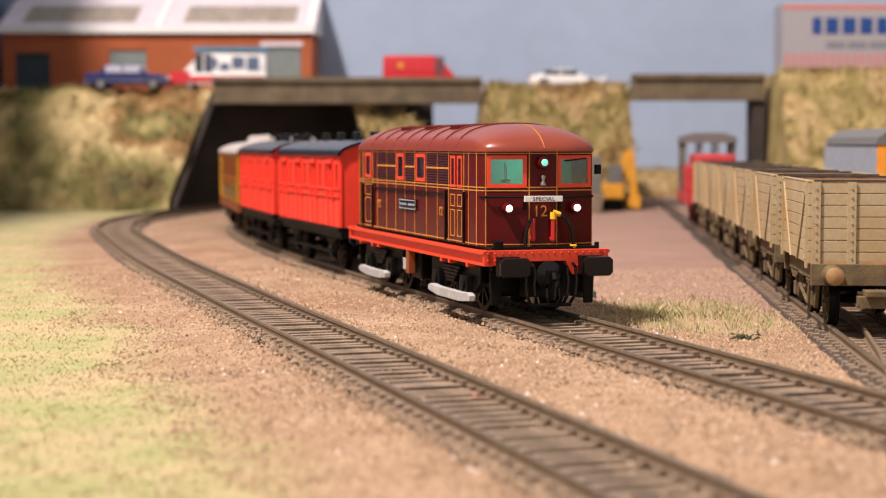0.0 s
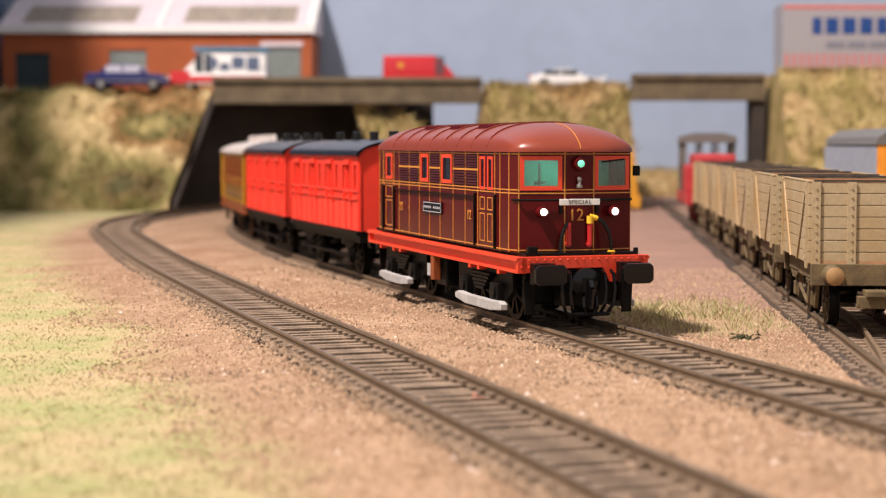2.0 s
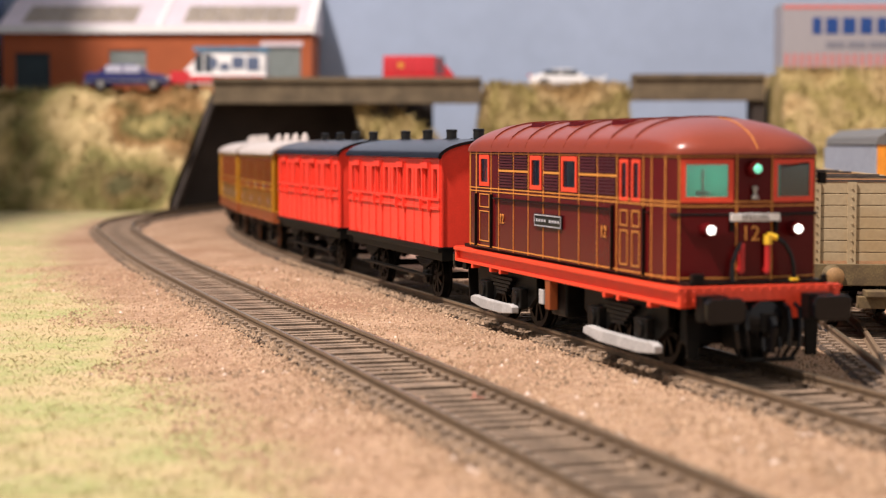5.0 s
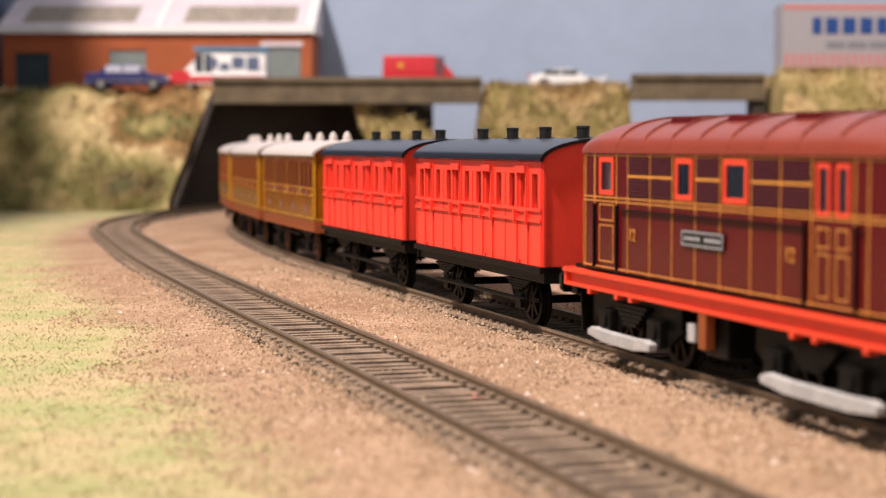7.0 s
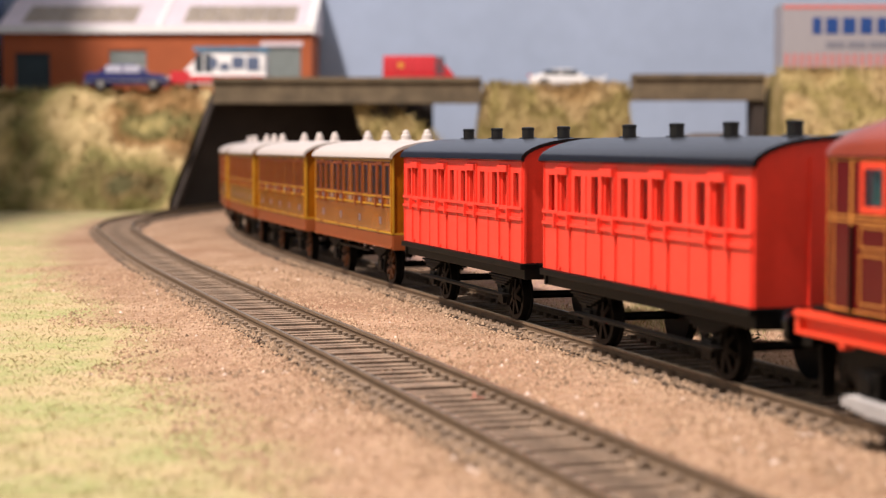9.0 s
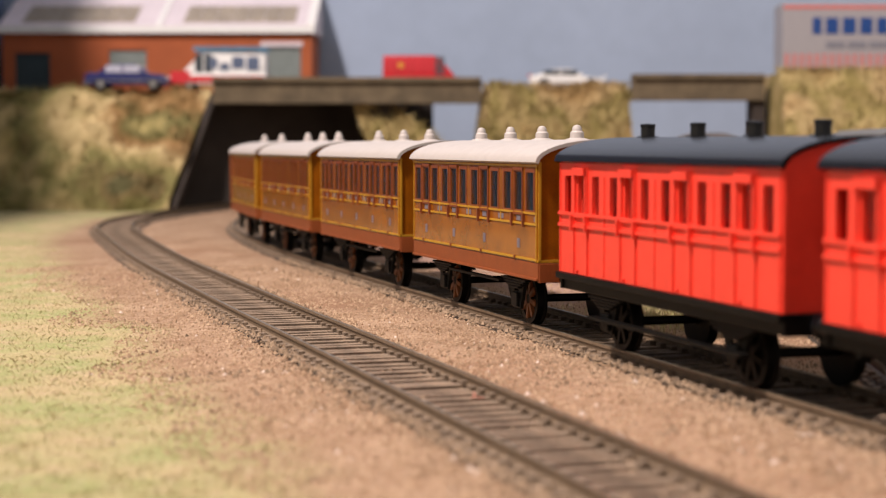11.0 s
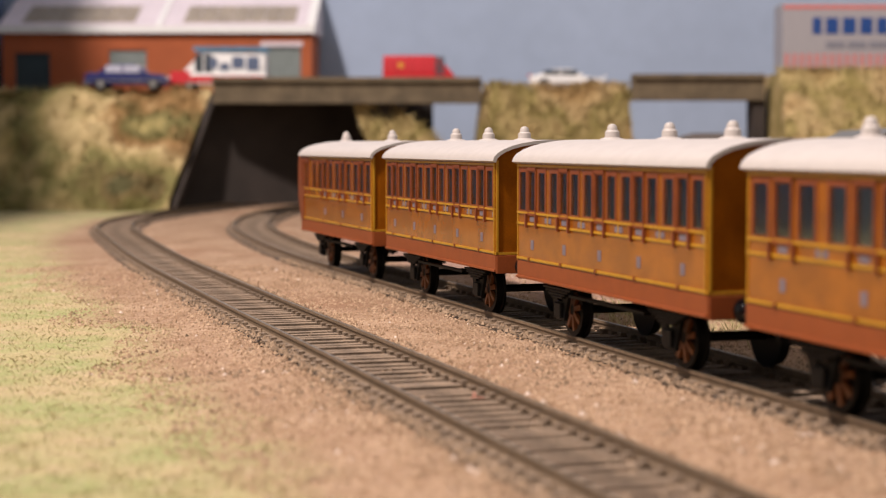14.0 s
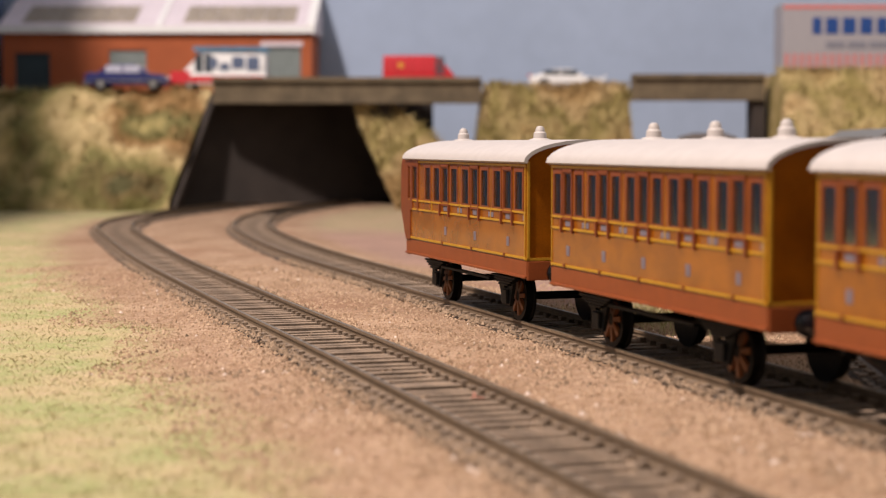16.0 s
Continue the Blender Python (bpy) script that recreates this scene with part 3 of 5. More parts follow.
part("retaining_wall", bm, M_DARKWALL, bridge, "dark brown retaining wall")
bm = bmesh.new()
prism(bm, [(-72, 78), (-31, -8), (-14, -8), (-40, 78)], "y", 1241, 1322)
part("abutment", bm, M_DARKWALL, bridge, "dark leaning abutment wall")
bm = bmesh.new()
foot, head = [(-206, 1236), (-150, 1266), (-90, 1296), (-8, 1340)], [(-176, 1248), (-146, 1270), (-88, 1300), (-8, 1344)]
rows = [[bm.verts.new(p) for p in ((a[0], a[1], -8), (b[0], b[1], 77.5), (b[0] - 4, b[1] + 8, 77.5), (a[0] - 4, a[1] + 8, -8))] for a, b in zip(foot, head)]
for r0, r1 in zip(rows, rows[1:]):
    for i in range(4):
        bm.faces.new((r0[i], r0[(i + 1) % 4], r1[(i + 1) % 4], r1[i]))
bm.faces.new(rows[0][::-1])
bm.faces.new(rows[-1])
part("scenic_wall", bm, M_DARKWALL, bridge, "dark brown wall closing the line under the bridge", smooth=True)

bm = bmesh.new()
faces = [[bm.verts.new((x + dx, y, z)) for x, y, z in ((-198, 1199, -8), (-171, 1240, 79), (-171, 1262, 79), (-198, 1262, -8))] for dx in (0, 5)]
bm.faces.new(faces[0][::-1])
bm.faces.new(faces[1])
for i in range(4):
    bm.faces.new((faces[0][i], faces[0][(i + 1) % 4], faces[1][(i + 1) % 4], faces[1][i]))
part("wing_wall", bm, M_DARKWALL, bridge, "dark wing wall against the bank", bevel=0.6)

bridge2 = thing("girder_bridge", "short weathered girder bridge over the siding", "bridge", kind="structure")
boxes("girder", [(138, 233, 1225, 1242, 75, 94), (138, 233, 1222, 1225, 90.5, 94), (138, 233, 1222, 1225, 75, 77.5)], M_BRIDGE, bridge2, "brown weathered girder")
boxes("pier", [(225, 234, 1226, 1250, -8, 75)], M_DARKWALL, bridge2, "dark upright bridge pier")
boxes("deck", [(138, 224, 1243, 1300, 78, 84)], M_DECK, bridge2)


def wall_run(bm, p, q, z0, z1, ops=(), th=0.9):
    """An upright wall from plan point p to q, with openings (u0, u1, z0, z1) right through it; it thickens to the left of p-q."""
    p, q = Vector(p), Vector(q)
    ln = (q - p).length
    d = (q - p) / ln
    n = Vector((-d[1], d[0])) * th
    us = sorted({0.0, ln, *(round(o[i], 4) for o in ops for i in (0, 1))})
    zs = sorted({z0, z1, *(round(o[i], 4) for o in ops for i in (2, 3))})
    made = {}

    def vert(i, j, back):
        if (i, j, back) not in made:
            c = p + d * us[i] + (n if back else Vector((0, 0)))
            made[i, j, back] = bm.verts.new((c[0], c[1], zs[j]))
        return made[i, j, back]

    def full(i, j):
        if not (0 <= i < len(us) - 1 and 0 <= j < len(zs) - 1):
            return False
        u, z = (us[i] + us[i + 1]) / 2, (zs[j] + zs[j + 1]) / 2
        return not any(o[0] < u < o[1] and o[2] < z < o[3] for o in ops)

    for i in range(len(us) - 1):
        for j in range(len(zs) - 1):
            if not full(i, j):
                continue
            bm.faces.new((vert(i, j, 0), vert(i + 1, j, 0), vert(i + 1, j + 1, 0), vert(i, j + 1, 0)))
            bm.faces.new((vert(i, j + 1, 1), vert(i + 1, j + 1, 1), vert(i + 1, j, 1), vert(i, j, 1)))
            for a, b, e, f in ((-1, 0, (i, j), (i, j + 1)), (1, 0, (i + 1, j), (i + 1, j + 1)), (0, -1, (i, j), (i + 1, j)), (0, 1, (i, j + 1), (i + 1, j + 1))):
                if not full(i + a, j + b):
                    bm.faces.new((vert(*e, 0), vert(*f, 0), vert(*f, 1), vert(*e, 1)))


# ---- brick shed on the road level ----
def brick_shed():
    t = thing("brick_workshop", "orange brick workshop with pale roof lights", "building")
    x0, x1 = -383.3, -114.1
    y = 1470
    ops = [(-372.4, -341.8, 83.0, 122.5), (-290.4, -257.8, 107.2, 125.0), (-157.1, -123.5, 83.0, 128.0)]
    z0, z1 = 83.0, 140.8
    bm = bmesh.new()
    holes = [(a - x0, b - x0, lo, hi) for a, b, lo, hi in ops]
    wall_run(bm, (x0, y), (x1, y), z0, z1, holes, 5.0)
    part("wall", bm, M_BRICK, t, "orange brick wall")
    for xa in (x0, x1 - 5):
        boxes("gable_wall", [(xa, xa + 5, y + 5, y + 85, z0, z1)], M_BRICK, t)
    for (xa, xb, zb, zt), mat, nm in zip(ops, (M_NAVYDOOR, M_GREYDOOR, M_GREYDOOR), ("door", "window", "door")):
        d = boxes(nm, [(xa, xb, y + 2.5, y + 4, zb, zt)], mat, t)
        n = 4
        for i in range(n):
            xx = xa + (xb - xa) * (i + 0.5) / n
            boxes("panel" if nm == "door" else "pane", [(xx - (xb - xa) / n * 0.42, xx + (xb - xa) / n * 0.42, y + 1.8, y + 2.5, zb + 1, zt - 1)], mat, d)
        if nm == "door" and mat is M_GREYDOOR:
            boxes("lintel", [(xa - 1.5, xb + 1.5, y - 1, y + 1, zt, zt + 4)], M_LILAC, t, "pale concrete lintel")
    bm = bmesh.new()
    prism(bm, [(y - 4, z1 - 1), (y - 4, z1 + 4), (y + 86, z1 + 41.9), (y + 88, z1 + 40), (y + 88, z1 - 1)], "x", x0 - 3, x1 + 3)
    roof = part("roof", bm, M_LILAC, t, "pale grey sheet roof")
    sl = 48 / 114.0
    for xa, xb in ((-367.4, -268.7), (-226.7, -128.4)):
        for i in range(7):
            u0, u1 = xa + (xb - xa) * i / 7 + 0.4, xa + (xb - xa) * (i + 1) / 7 - 0.4
            bm = bmesh.new()
            prism(bm, [(y + 6, z1 + 4 + sl * 10 + 0.2), (y + 6, z1 + 4 + sl * 10 + 0.9), (y + 46, z1 + 4 + sl * 50 + 0.9), (y + 46, z1 + 4 + sl * 50 + 0.2)], "x", u0, u1)
            part("roof_light", bm, M_PANEL, roof, "dull ochre roof light")
    bm = bmesh.new()
    prism(bm, [(y - 4, z1 + 4.2), (y - 4, z1 + 5.4), (y + 86, z1 + 43), (y + 86, z1 + 41.9)], "x", -249, -244)
    part("roof_rib", bm, M_WHITE, roof, "white roof joint cover")
    boxes("fascia", [(x0 - 3, x1 + 3, y - 5.5, y - 4.2, z1 - 1.5, z1 + 4.5)], M_WHITE, roof, "white gutter board")
    bm = bmesh.new()
    prism(bm, [(y - 5, z1 + 4.2), (y - 5, z1 + 6), (y + 86, z1 + 44), (y + 86, z1 + 41.9)], "x", x1 - 4, x1 + 3.4)
    part("bargeboard", bm, M_WHITE, roof, "white bargeboard")


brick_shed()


# ---- road vehicles ----
def car(name, label, cat, m, length, width, outline, cabin, mat, second=None, glazed=(0.16, 0.84), pane=None):
    """outline, cabin: side profiles (x, z) as parts of length and in millimetres."""
    t = thing(name, label, cat, m)
    bm = bmesh.new()
    prism(bm, [(x * length, z) for x, z in outline], "y", -width / 2, width / 2)
    part("body", bm, mat, t, bevel=1.0, smooth=True)
    bm = bmesh.new()
    prism(bm, [(x * length, z) for x, z in cabin], "y", -width / 2 + 1.2, width / 2 - 1.2)
    part("cabin", bm, mat, t, bevel=1.2, smooth=True)
    cx = [x * length for x, _ in cabin]
    cz = [z for _, z in cabin]
    lo, hi = min(cz) + 0.8, max(cz) - 1.0
    a, b = (min(cx) + g * (max(cx) - min(cx)) for g in glazed)
    for side in (-1, 1):
        for i in range(2):
            u, v = a + (b - a) * i / 2 + 0.5, a + (b - a) * (i + 1) / 2 - 0.5
            boxes("window", [(u, v, side * (width / 2 - 1.2) - 0.2, side * (width / 2 - 1.2) + 0.2, lo, hi)], pane or M_CARGLASS, t, "glass with a painted pale reflection" if pane else "dark glass")
    r = 4.1
    for x in (0.19, 0.81):
        for side in (-1, 1):
            bm = bmesh.new()
            rod(bm, (x * length, side * (width / 2 - 2.4), r), (x * length, side * (width / 2 + 0.1), r), r, 18)
            w = part("wheel", bm, M_TYRE, t, "black tyre", bevel=0.3)
            bm = bmesh.new()
            rod(bm, (x * length, side * (width / 2), r), (x * length, side * (width / 2 + 0.3), r), r * 0.62, 14)
            part("rim", bm, M_STEEL, w, "silver wheel rim")
    for side in (-1, 1):
        boxes("headlight", [(0.985 * length, length * 1.0 + 0.2, side * width * 0.36 - 1.5, side * width * 0.36 + 1.5, 8, 10)], M_WHITE, t, "clear headlight")
        boxes("tail_light", [(-0.2, 0.4, side * width * 0.38 - 1.2, side * width * 0.38 + 1.2, 9, 11.5)], M_HOSERED, t, "red tail light")
    boxes("bumper", [(length - 0.5, length + 0.9, -width * 0.46, width * 0.46, 3.5, 6)], M_TYRE, t)
    if second:
        for r0 in second:
            boxes(*r0[:-2], r0[-2], t, r0[-1])
    return t


SALOON = [(0, 4), (0, 11), (0.04, 12.5), (0.9, 11.5), (0.99, 9), (1, 4)]
SALOON_CAB = [(0.14, 12), (0.27, 18.6), (0.6, 18.8), (0.76, 12)]
SPORT = [(0, 4), (0, 9.5), (0.06, 10.5), (0.62, 9.8), (0.93, 8), (1, 5), (1, 4)]
SPORT_CAB = [(0.08, 10), (0.32, 15), (0.55, 15), (0.74, 9.6)]
VAN = [(0, 4.5), (0, 13), (0.8, 13), (0.97, 11.5), (1, 8), (1, 4.5)]
VAN_CAB = [(0.005, 12.5), (0.005, 27), (0.64, 27.5), (0.72, 25), (0.9, 12.5)]
SMALLVAN = [(0, 4), (0, 12), (0.84, 12), (0.97, 10), (1, 7), (1, 4)]
SMALLVAN_CAB = [(0.005, 11.5), (0.01, 27.5), (0.6, 27.5), (0.68, 26), (0.86, 12)]
ROAD = 83.0
car("blue_car", "dark blue saloon car parked by the workshop", "car", pose(-263 * MM, 1250 * MM, ROAD * MM), 62, 23, SALOON, SALOON_CAB, M_CARBLUE, pane=M_REFLECTGLASS, second=[
    ("bright_trim", [(0.5, 61.5, -11.8, -11.45, 6.6, 7.3)], M_STEEL, "bright side trim"),
    ("bumper", [(-1.0, 1.0, -11.0, 11.0, 4.0, 6.5)], M_STEEL, "bright rear bumper")])
rescue = car("recovery_van", "white and red van with a roof rack", "van", pose(-131 * MM, 1262 * MM, ROAD * MM, 0, 0, 180), 70, 26, VAN, VAN_CAB, M_CARWHITE, glazed=(0.62, 0.84), second=[
    ("stripe", [(2, 68, 12.9, 13.3, 6, 10.5)], M_CARRED, "red side stripe"),
    ("bonnet", [(56, 70.6, -12.6, 13.2, 5, 14.2)], M_CARRED, "red bonnet"),
    ("roof_rack", [(2, 52, -11, 11, 28.5, 29.3), (4, 5, -11, 11, 27, 28.5), (48, 49, -11, 11, 27, 28.5), (0, 54, 10, 11, 29, 32.5), (0, 54, -11, -10, 29, 32.5), (12, 13, -11, 11, 29, 32), (24, 25, -11, 11, 29, 32), (36, 37, -11, 11, 29, 32)], M_RACKBLUE, "blue-grey roof rack with a ladder"),
    ("side_panel", [(5, 14, 11.6, 12.2, 14.5, 25), (16, 25, 11.6, 12.2, 16, 25), (27, 34, 11.6, 12.2, 14.5, 20), (36, 42, 11.6, 12.2, 16, 24)], M_MARKBLUE, "dark blue side markings")])
car("red_van", "red delivery van parked behind the parapet", "van", pose(-46 * MM, 1292 * MM, ROAD * MM), 64, 25, SMALLVAN, SMALLVAN_CAB, M_CARRED, glazed=(0.72, 0.86), second=[
    ("badge", [(12, 16, -11.6, -11.2, 18, 22)], M_DIGGER, "small faded badge")])
car("white_sports_car", "white low sports car on the mound", "car", pose(65 * MM, 1275 * MM, 84.6 * MM), 57, 24, SPORT, SPORT_CAB, M_CARWHITE)


def lorry_trailer():
    t = thing("lorry_trailer", "pale grey box trailer with blue lettering and red stripes", "lorry trailer", pose(251 * MM, 1250 * MM, 93.0 * MM))
    boxes("box_body", [(0, 158, 0, 33, 6, 54)], M_LORRY, t, "pale grey box body", 0.6)
    boxes("chassis", [(2, 156, 4, 29, 2.5, 6)], M_BLACK, t)
    boxes("top_stripe", [(0.5, 157.5, -0.3, 0, 50, 52.5)], M_REDINK, t, "red top stripe")
    # the trader's name, kept as plain bars
    for i, w in enumerate((7.5, 10, 10.5, 10, 9, 9, 8)):
        x = 22 + sum((7.5, 10, 10.5, 10, 9, 9, 8)[:i]) + 2.4 * i
        boxes("lettering_bar", [(x, x + w - 1, -0.35, 0, 31.5, 43.5)], M_BLUEINK, t, "blue lettering")
    for i in range(4):
        boxes("lettering_bar", [(32 + 16 * i, 46 + 16 * i, -0.35, 0, 21, 26)], M_GREYINK, t, "small grey lettering")
    for i in range(28):
        boxes("stripe", [(2 + 5.6 * i, 4.2 + 5.6 * i, -0.35, 0, 7, 17)], M_REDINK, t, "faded red stripe")
    for x in (18, 30, 120, 132, 144):
        for y in (4, 29):
            bm = bmesh.new()
            rod(bm, (x, y - 2.5, 3.4), (x, y + 2.5, 3.4), 6.6 * 0.52, 16)
            part("wheel", bm, M_TYRE, t)


lorry_trailer()


def digger():
    x, y = 118, 1190
    t = thing("digger", "ochre toy excavator standing behind the yard", "excavator", pose(x * MM, y * MM, -3.2 * MM))
    for s in (-1, 1):
        boxes("track_frame", [(-9, 9, s * 8 - 3, s * 8 + 3, 0, 7)], M_BLACK, t, bevel=1.0)
    boxes("body", [(-10, 9, -9, 9, 8, 19)], M_DIGGER, t, bevel=1.0)
    boxes("cab", [(-2, 8, -9, -1, 19, 32)], M_SHUNTGREY, t, bevel=0.6)
    bm = bmesh.new()
    prism(bm, [(4, 17), (10, 40), (14, 42), (16, 38), (9, 15)], "y", 1, 5)
    part("boom", bm, M_DIGGER, t)
    bm = bmesh.new()
    prism(bm, [(10, 42), (17, 42), (20, 8), (15, 8)], "y", 1.5, 4.5)
    part("dipper_arm", bm, M_DIGGER, t)
    bm = bmesh.new()
    prism(bm, [(13, 9), (22, 10), (21, 1), (12, 3)], "y", -2, 8)
    part("bucket", bm, M_DIGGER, t)
    s = thing("skip", "dark brown skip behind the yard", "skip", pose(98 * MM, 1150 * MM, -3.2 * MM))
    bm = bmesh.new()
    prism(bm, [(-9, 0), (9, 0), (12, 14), (-12, 14)], "y", -8, 8)
    part("body", bm, M_SLEEPER, s)
    boxes("upper_hopper", [(-10, 10, -7, 7, 14, 38)], M_SHUNTGREY, s, bevel=1.0)


digger()


# ---- standing stock on the sidings ----
def wheelset(parent, x, gauge, r, mat_tyre, mat_centre, seg=22):
    """Two tyred wheels on an axle, children of the vehicle; returns them to turn."""
    made = []
    ax = thing("wheelset", "", "")
    ax.parent = parent
    ax.matrix_basis = pose(x * MM, 0, r * MM)
    bm = bmesh.new()
    rod(bm, (0, -gauge / 2, 0), (0, gauge / 2, 0), 1.0, 8)
    for s in (-1, 1):
        y = s * (gauge / 2 - 0.2)
        lathe(bm, (0, y - s * 1.5, 0), (0, s, 0), [(r + 0.5, 0), (r + 0.5, 0.5), (r, 0.7), (r, 2.4), (r * 0.8, 2.4), (r * 0.78, 1.7), (r * 0.3, 1.7), (r * 0.28, 2.5), (r * 0.05, 2.5)], seg)
    wheel_mesh = mesh_of("wheel", bm, mat_tyre, smooth=True)
    bpy.data.objects.remove(ax)
    ob = new("wheelset", wheel_mesh)
    ob.parent = parent
    ob.matrix_basis = pose(x * MM, 0, r * MM)
    bm = bmesh.new()
    for s in (-1, 1):
        y = s * (gauge / 2 + 1.3 - 1.5)
        for i in range(8):
            a = math.pi * i / 4
            c, sn = math.cos(a), math.sin(a)
            w = 0.55
            p = [(c * 1.2 - sn * w, sn * 1.2 + c * w), (c * r * 0.8 - sn * w, sn * r * 0.8 + c * w), (c * r * 0.8 + sn * w, sn * r * 0.8 - c * w), (c * 1.2 + sn * w, sn * 1.2 - c * w)]
            prism(bm, p, "y", y + s * 0.3, y + s * 1.15)
    part("spokes", bm, mat_centre, ob)
    return ob


def w_iron(parent, x, side, width, mat, z0=6.0, ztop=13.0):
    """Axle guard with its box and spring."""
    y = side * width
    bm = bmesh.new()
    prism(bm, [(x - 6, ztop), (x - 3.6, ztop), (x - 1.5, z0 + 2), (x + 1.5, z0 + 2), (x + 3.6, ztop), (x + 6, ztop), (x + 2.4, z0 - 2.2), (x - 2.4, z0 - 2.2)], "y", y - 0.4, y + 0.4)
    g = part("axle_guard", bm, mat, parent)
    bm = bmesh.new()
    box(bm, x - 1.9, x + 1.9, y + side * 0.3 - 0.9, y + side * 0.3 + 0.9 + side * 0.6, z0 - 1.7, z0 + 1.7)
    for i in range(4):
        l = 8.5 - 1.7 * i
        box(bm, x - l, x + l, y - 0.8 + side * 0.6, y + 0.8 + side * 0.6, z0 + 4.6 - 0.62 * i, z0 + 5.15 - 0.62 * i)
    part("axle_box", bm, mat, g, bevel=0.15)


def buffer(parent, x, y, z, d, mat_head, mat_stock, length=7.0, r=3.3):
    bm = bmesh.new()
    lathe(bm, (x, y, z), (d, 0, 0), [(2.4, 0), (2.4, 0.8), (1.7, 1.2), (1.5, 3.6), (1.1, 3.6), (1.1, length - 1.0)], 14)
    b = part("buffer", bm, mat_stock, parent, smooth=True)
    bm = bmesh.new()
    lathe(bm, (x + d * (length - 1.0), y, z), (d, 0, 0), [(r * 0.55, 0), (r, 0.4), (r, 0.9), (r * 0.6, 1.35), (0.2, 1.5)], 20)
    part("buffer_head", bm, mat_head, b, smooth=True)


def open_wagon():
    """Seven-plank open wagon, its near end at x = 0, running back to x = -52."""
    t = thing("open_wagon", "dusty buff seven-plank open wagon, empty, on the siding", "railway wagon", group="row of open wagons")
    L, Wd, z0, z1 = 52.0, 15.2, 15.2, 34.4
    hgt = (z1 - z0) / 7
    side = boxes("body", [(-L, 0, -Wd + 1.4, Wd - 1.4, z0 - 0.6, z0 + 0.8)], M_WAGONIN, t, "bare brown floor")
    for i in range(7):
        a, b = z0 + hgt * i + 0.07, z0 + hgt * (i + 1) - 0.07
        for s in (-1, 1):
            boxes("plank", [(-L, 0, min(s * Wd, s * (Wd - 1.2)), max(s * Wd, s * (Wd - 1.2)), a, b)], M_WAGON, t, bevel=0.12)
        for x in (-L, -1.2):
            boxes("plank", [(x, x + 1.2, -Wd + 1.22, Wd - 1.22, a, b)], M_WAGON, t, bevel=0.12)
    boxes("lining", [(-L + 1.2, -1.2, -Wd + 1.2, -Wd + 1.5, z0, z1 - 0.3), (-L + 1.2, -1.2, Wd - 1.5, Wd - 1.2, z0, z1 - 0.3), (-L + 1.2, -L + 1.5, -Wd + 1.5, Wd - 1.5, z0, z1 - 0.3), (-1.5, -1.2, -Wd + 1.5, Wd - 1.5, z0, z1 - 0.3)], M_WAGONIN, t, "brown inside planking")
    for y in (-Wd - 0.1, Wd - 1.3):
        boxes("capping", [(-L - 0.1, 0.1, y, y + 1.4, z1, z1 + 0.3)], M_WAGON, t, "dusty capping strip")
    for x in (-1.3, -L - 0.1):
        boxes("end_capping", [(x, x + 1.4, -Wd + 1.3, Wd - 1.3, z1, z1 + 0.5)], M_WAGONDARK, t, "dark worn capping strip")
    for s in (-1, 1):
        for x in (-L + 1.3, -1.3):
            bm = bmesh.new()
            box(bm, x - 1.1, x + 1.1, min(s * Wd, s * (Wd + 0.5)), max(s * Wd, s * (Wd + 0.5)), z0 - 1, z1)
            for i in range(10):
                z = z0 + 1.0 + (z1 - z0 - 2) * i / 9
                rod(bm, (x, s * (Wd + 0.4), z), (x, s * (Wd + 0.7), z), 0.22, 6)
            part("corner_plate", bm, M_WAGON, t)
        for xa, xb in ((-L + 2.6, -L * 0.64), (-2.6, -L * 0.36)):
            bm = bmesh.new()
            rows = [(xa, z1 - 1), (xa + (1.2 if xb > xa else -1.2), z1 - 1), (xb + (1.2 if xb > xa else -1.2), z0), (xb, z0)]
            prism(bm, rows, "y", s * Wd, s * (Wd + 0.4))
            part("diagonal_strap", bm, M_WAGON, t)
        boxes("solebar", [(-L - 0.5, 0.5, s * 12.4 - 1.0, s * 12.4 + 1.0, 10.8, 15.0)], M_WAGONIRON, t, "rusty brown solebar", 0.15)
    for x in (0.0, -L):
        d = 1 if x == 0 else -1
        boxes("headstock", [(x - 0.2 if d > 0 else x - 1.6, x + 1.6 if d > 0 else x + 0.2, -14.6, 14.6, 10.2, 15.3)], M_WAGONIRON, t, "rusty brown headstock", 0.2)
        for y in (-13.4, -5.2, 5.2, 13.4):
            bm = bmesh.new()
            box(bm, x if d > 0 else x - 0.55, x + 0.55 if d > 0 else x, y - 1.0, y + 1.0, z0 - 0.5, z1)
            for i in range(9):
                z = z0 + 1.5 + (z1 - z0 - 3) * i / 8
                rod(bm, (x + d * 0.4, y, z), (x + d * 0.8, y, z), 0.24, 6)
            part("end_strap", bm, M_WAGON, t)
        for y in (-9.8, 9.8):
            buffer(t, x + d * 1.6, y, 12.8, d, M_BUFFER, M_WAGONIRON, 6.0, 2.1)
        boxes("coupling", [(min(x, x + d * 7), max(x, x + d * 7), -2.6, 2.6, 8.0, 9.4), (min(x + d * 2, x + d * 5), max(x + d * 2, x + d * 5), -4.2, 4.2, 5.2, 8.0)], M_WAGONIRON, t, "brass-coloured hook coupling", 0.2)
    for x in (-10.5, -41.5):
        wheelset(t, x, 17.5, 6.2, M_BLACK, M_WAGONIRON)
        for s in (-1, 1):
            w_iron(t, x, s, 12.0, M_WAGONIRON, 6.2, 11)
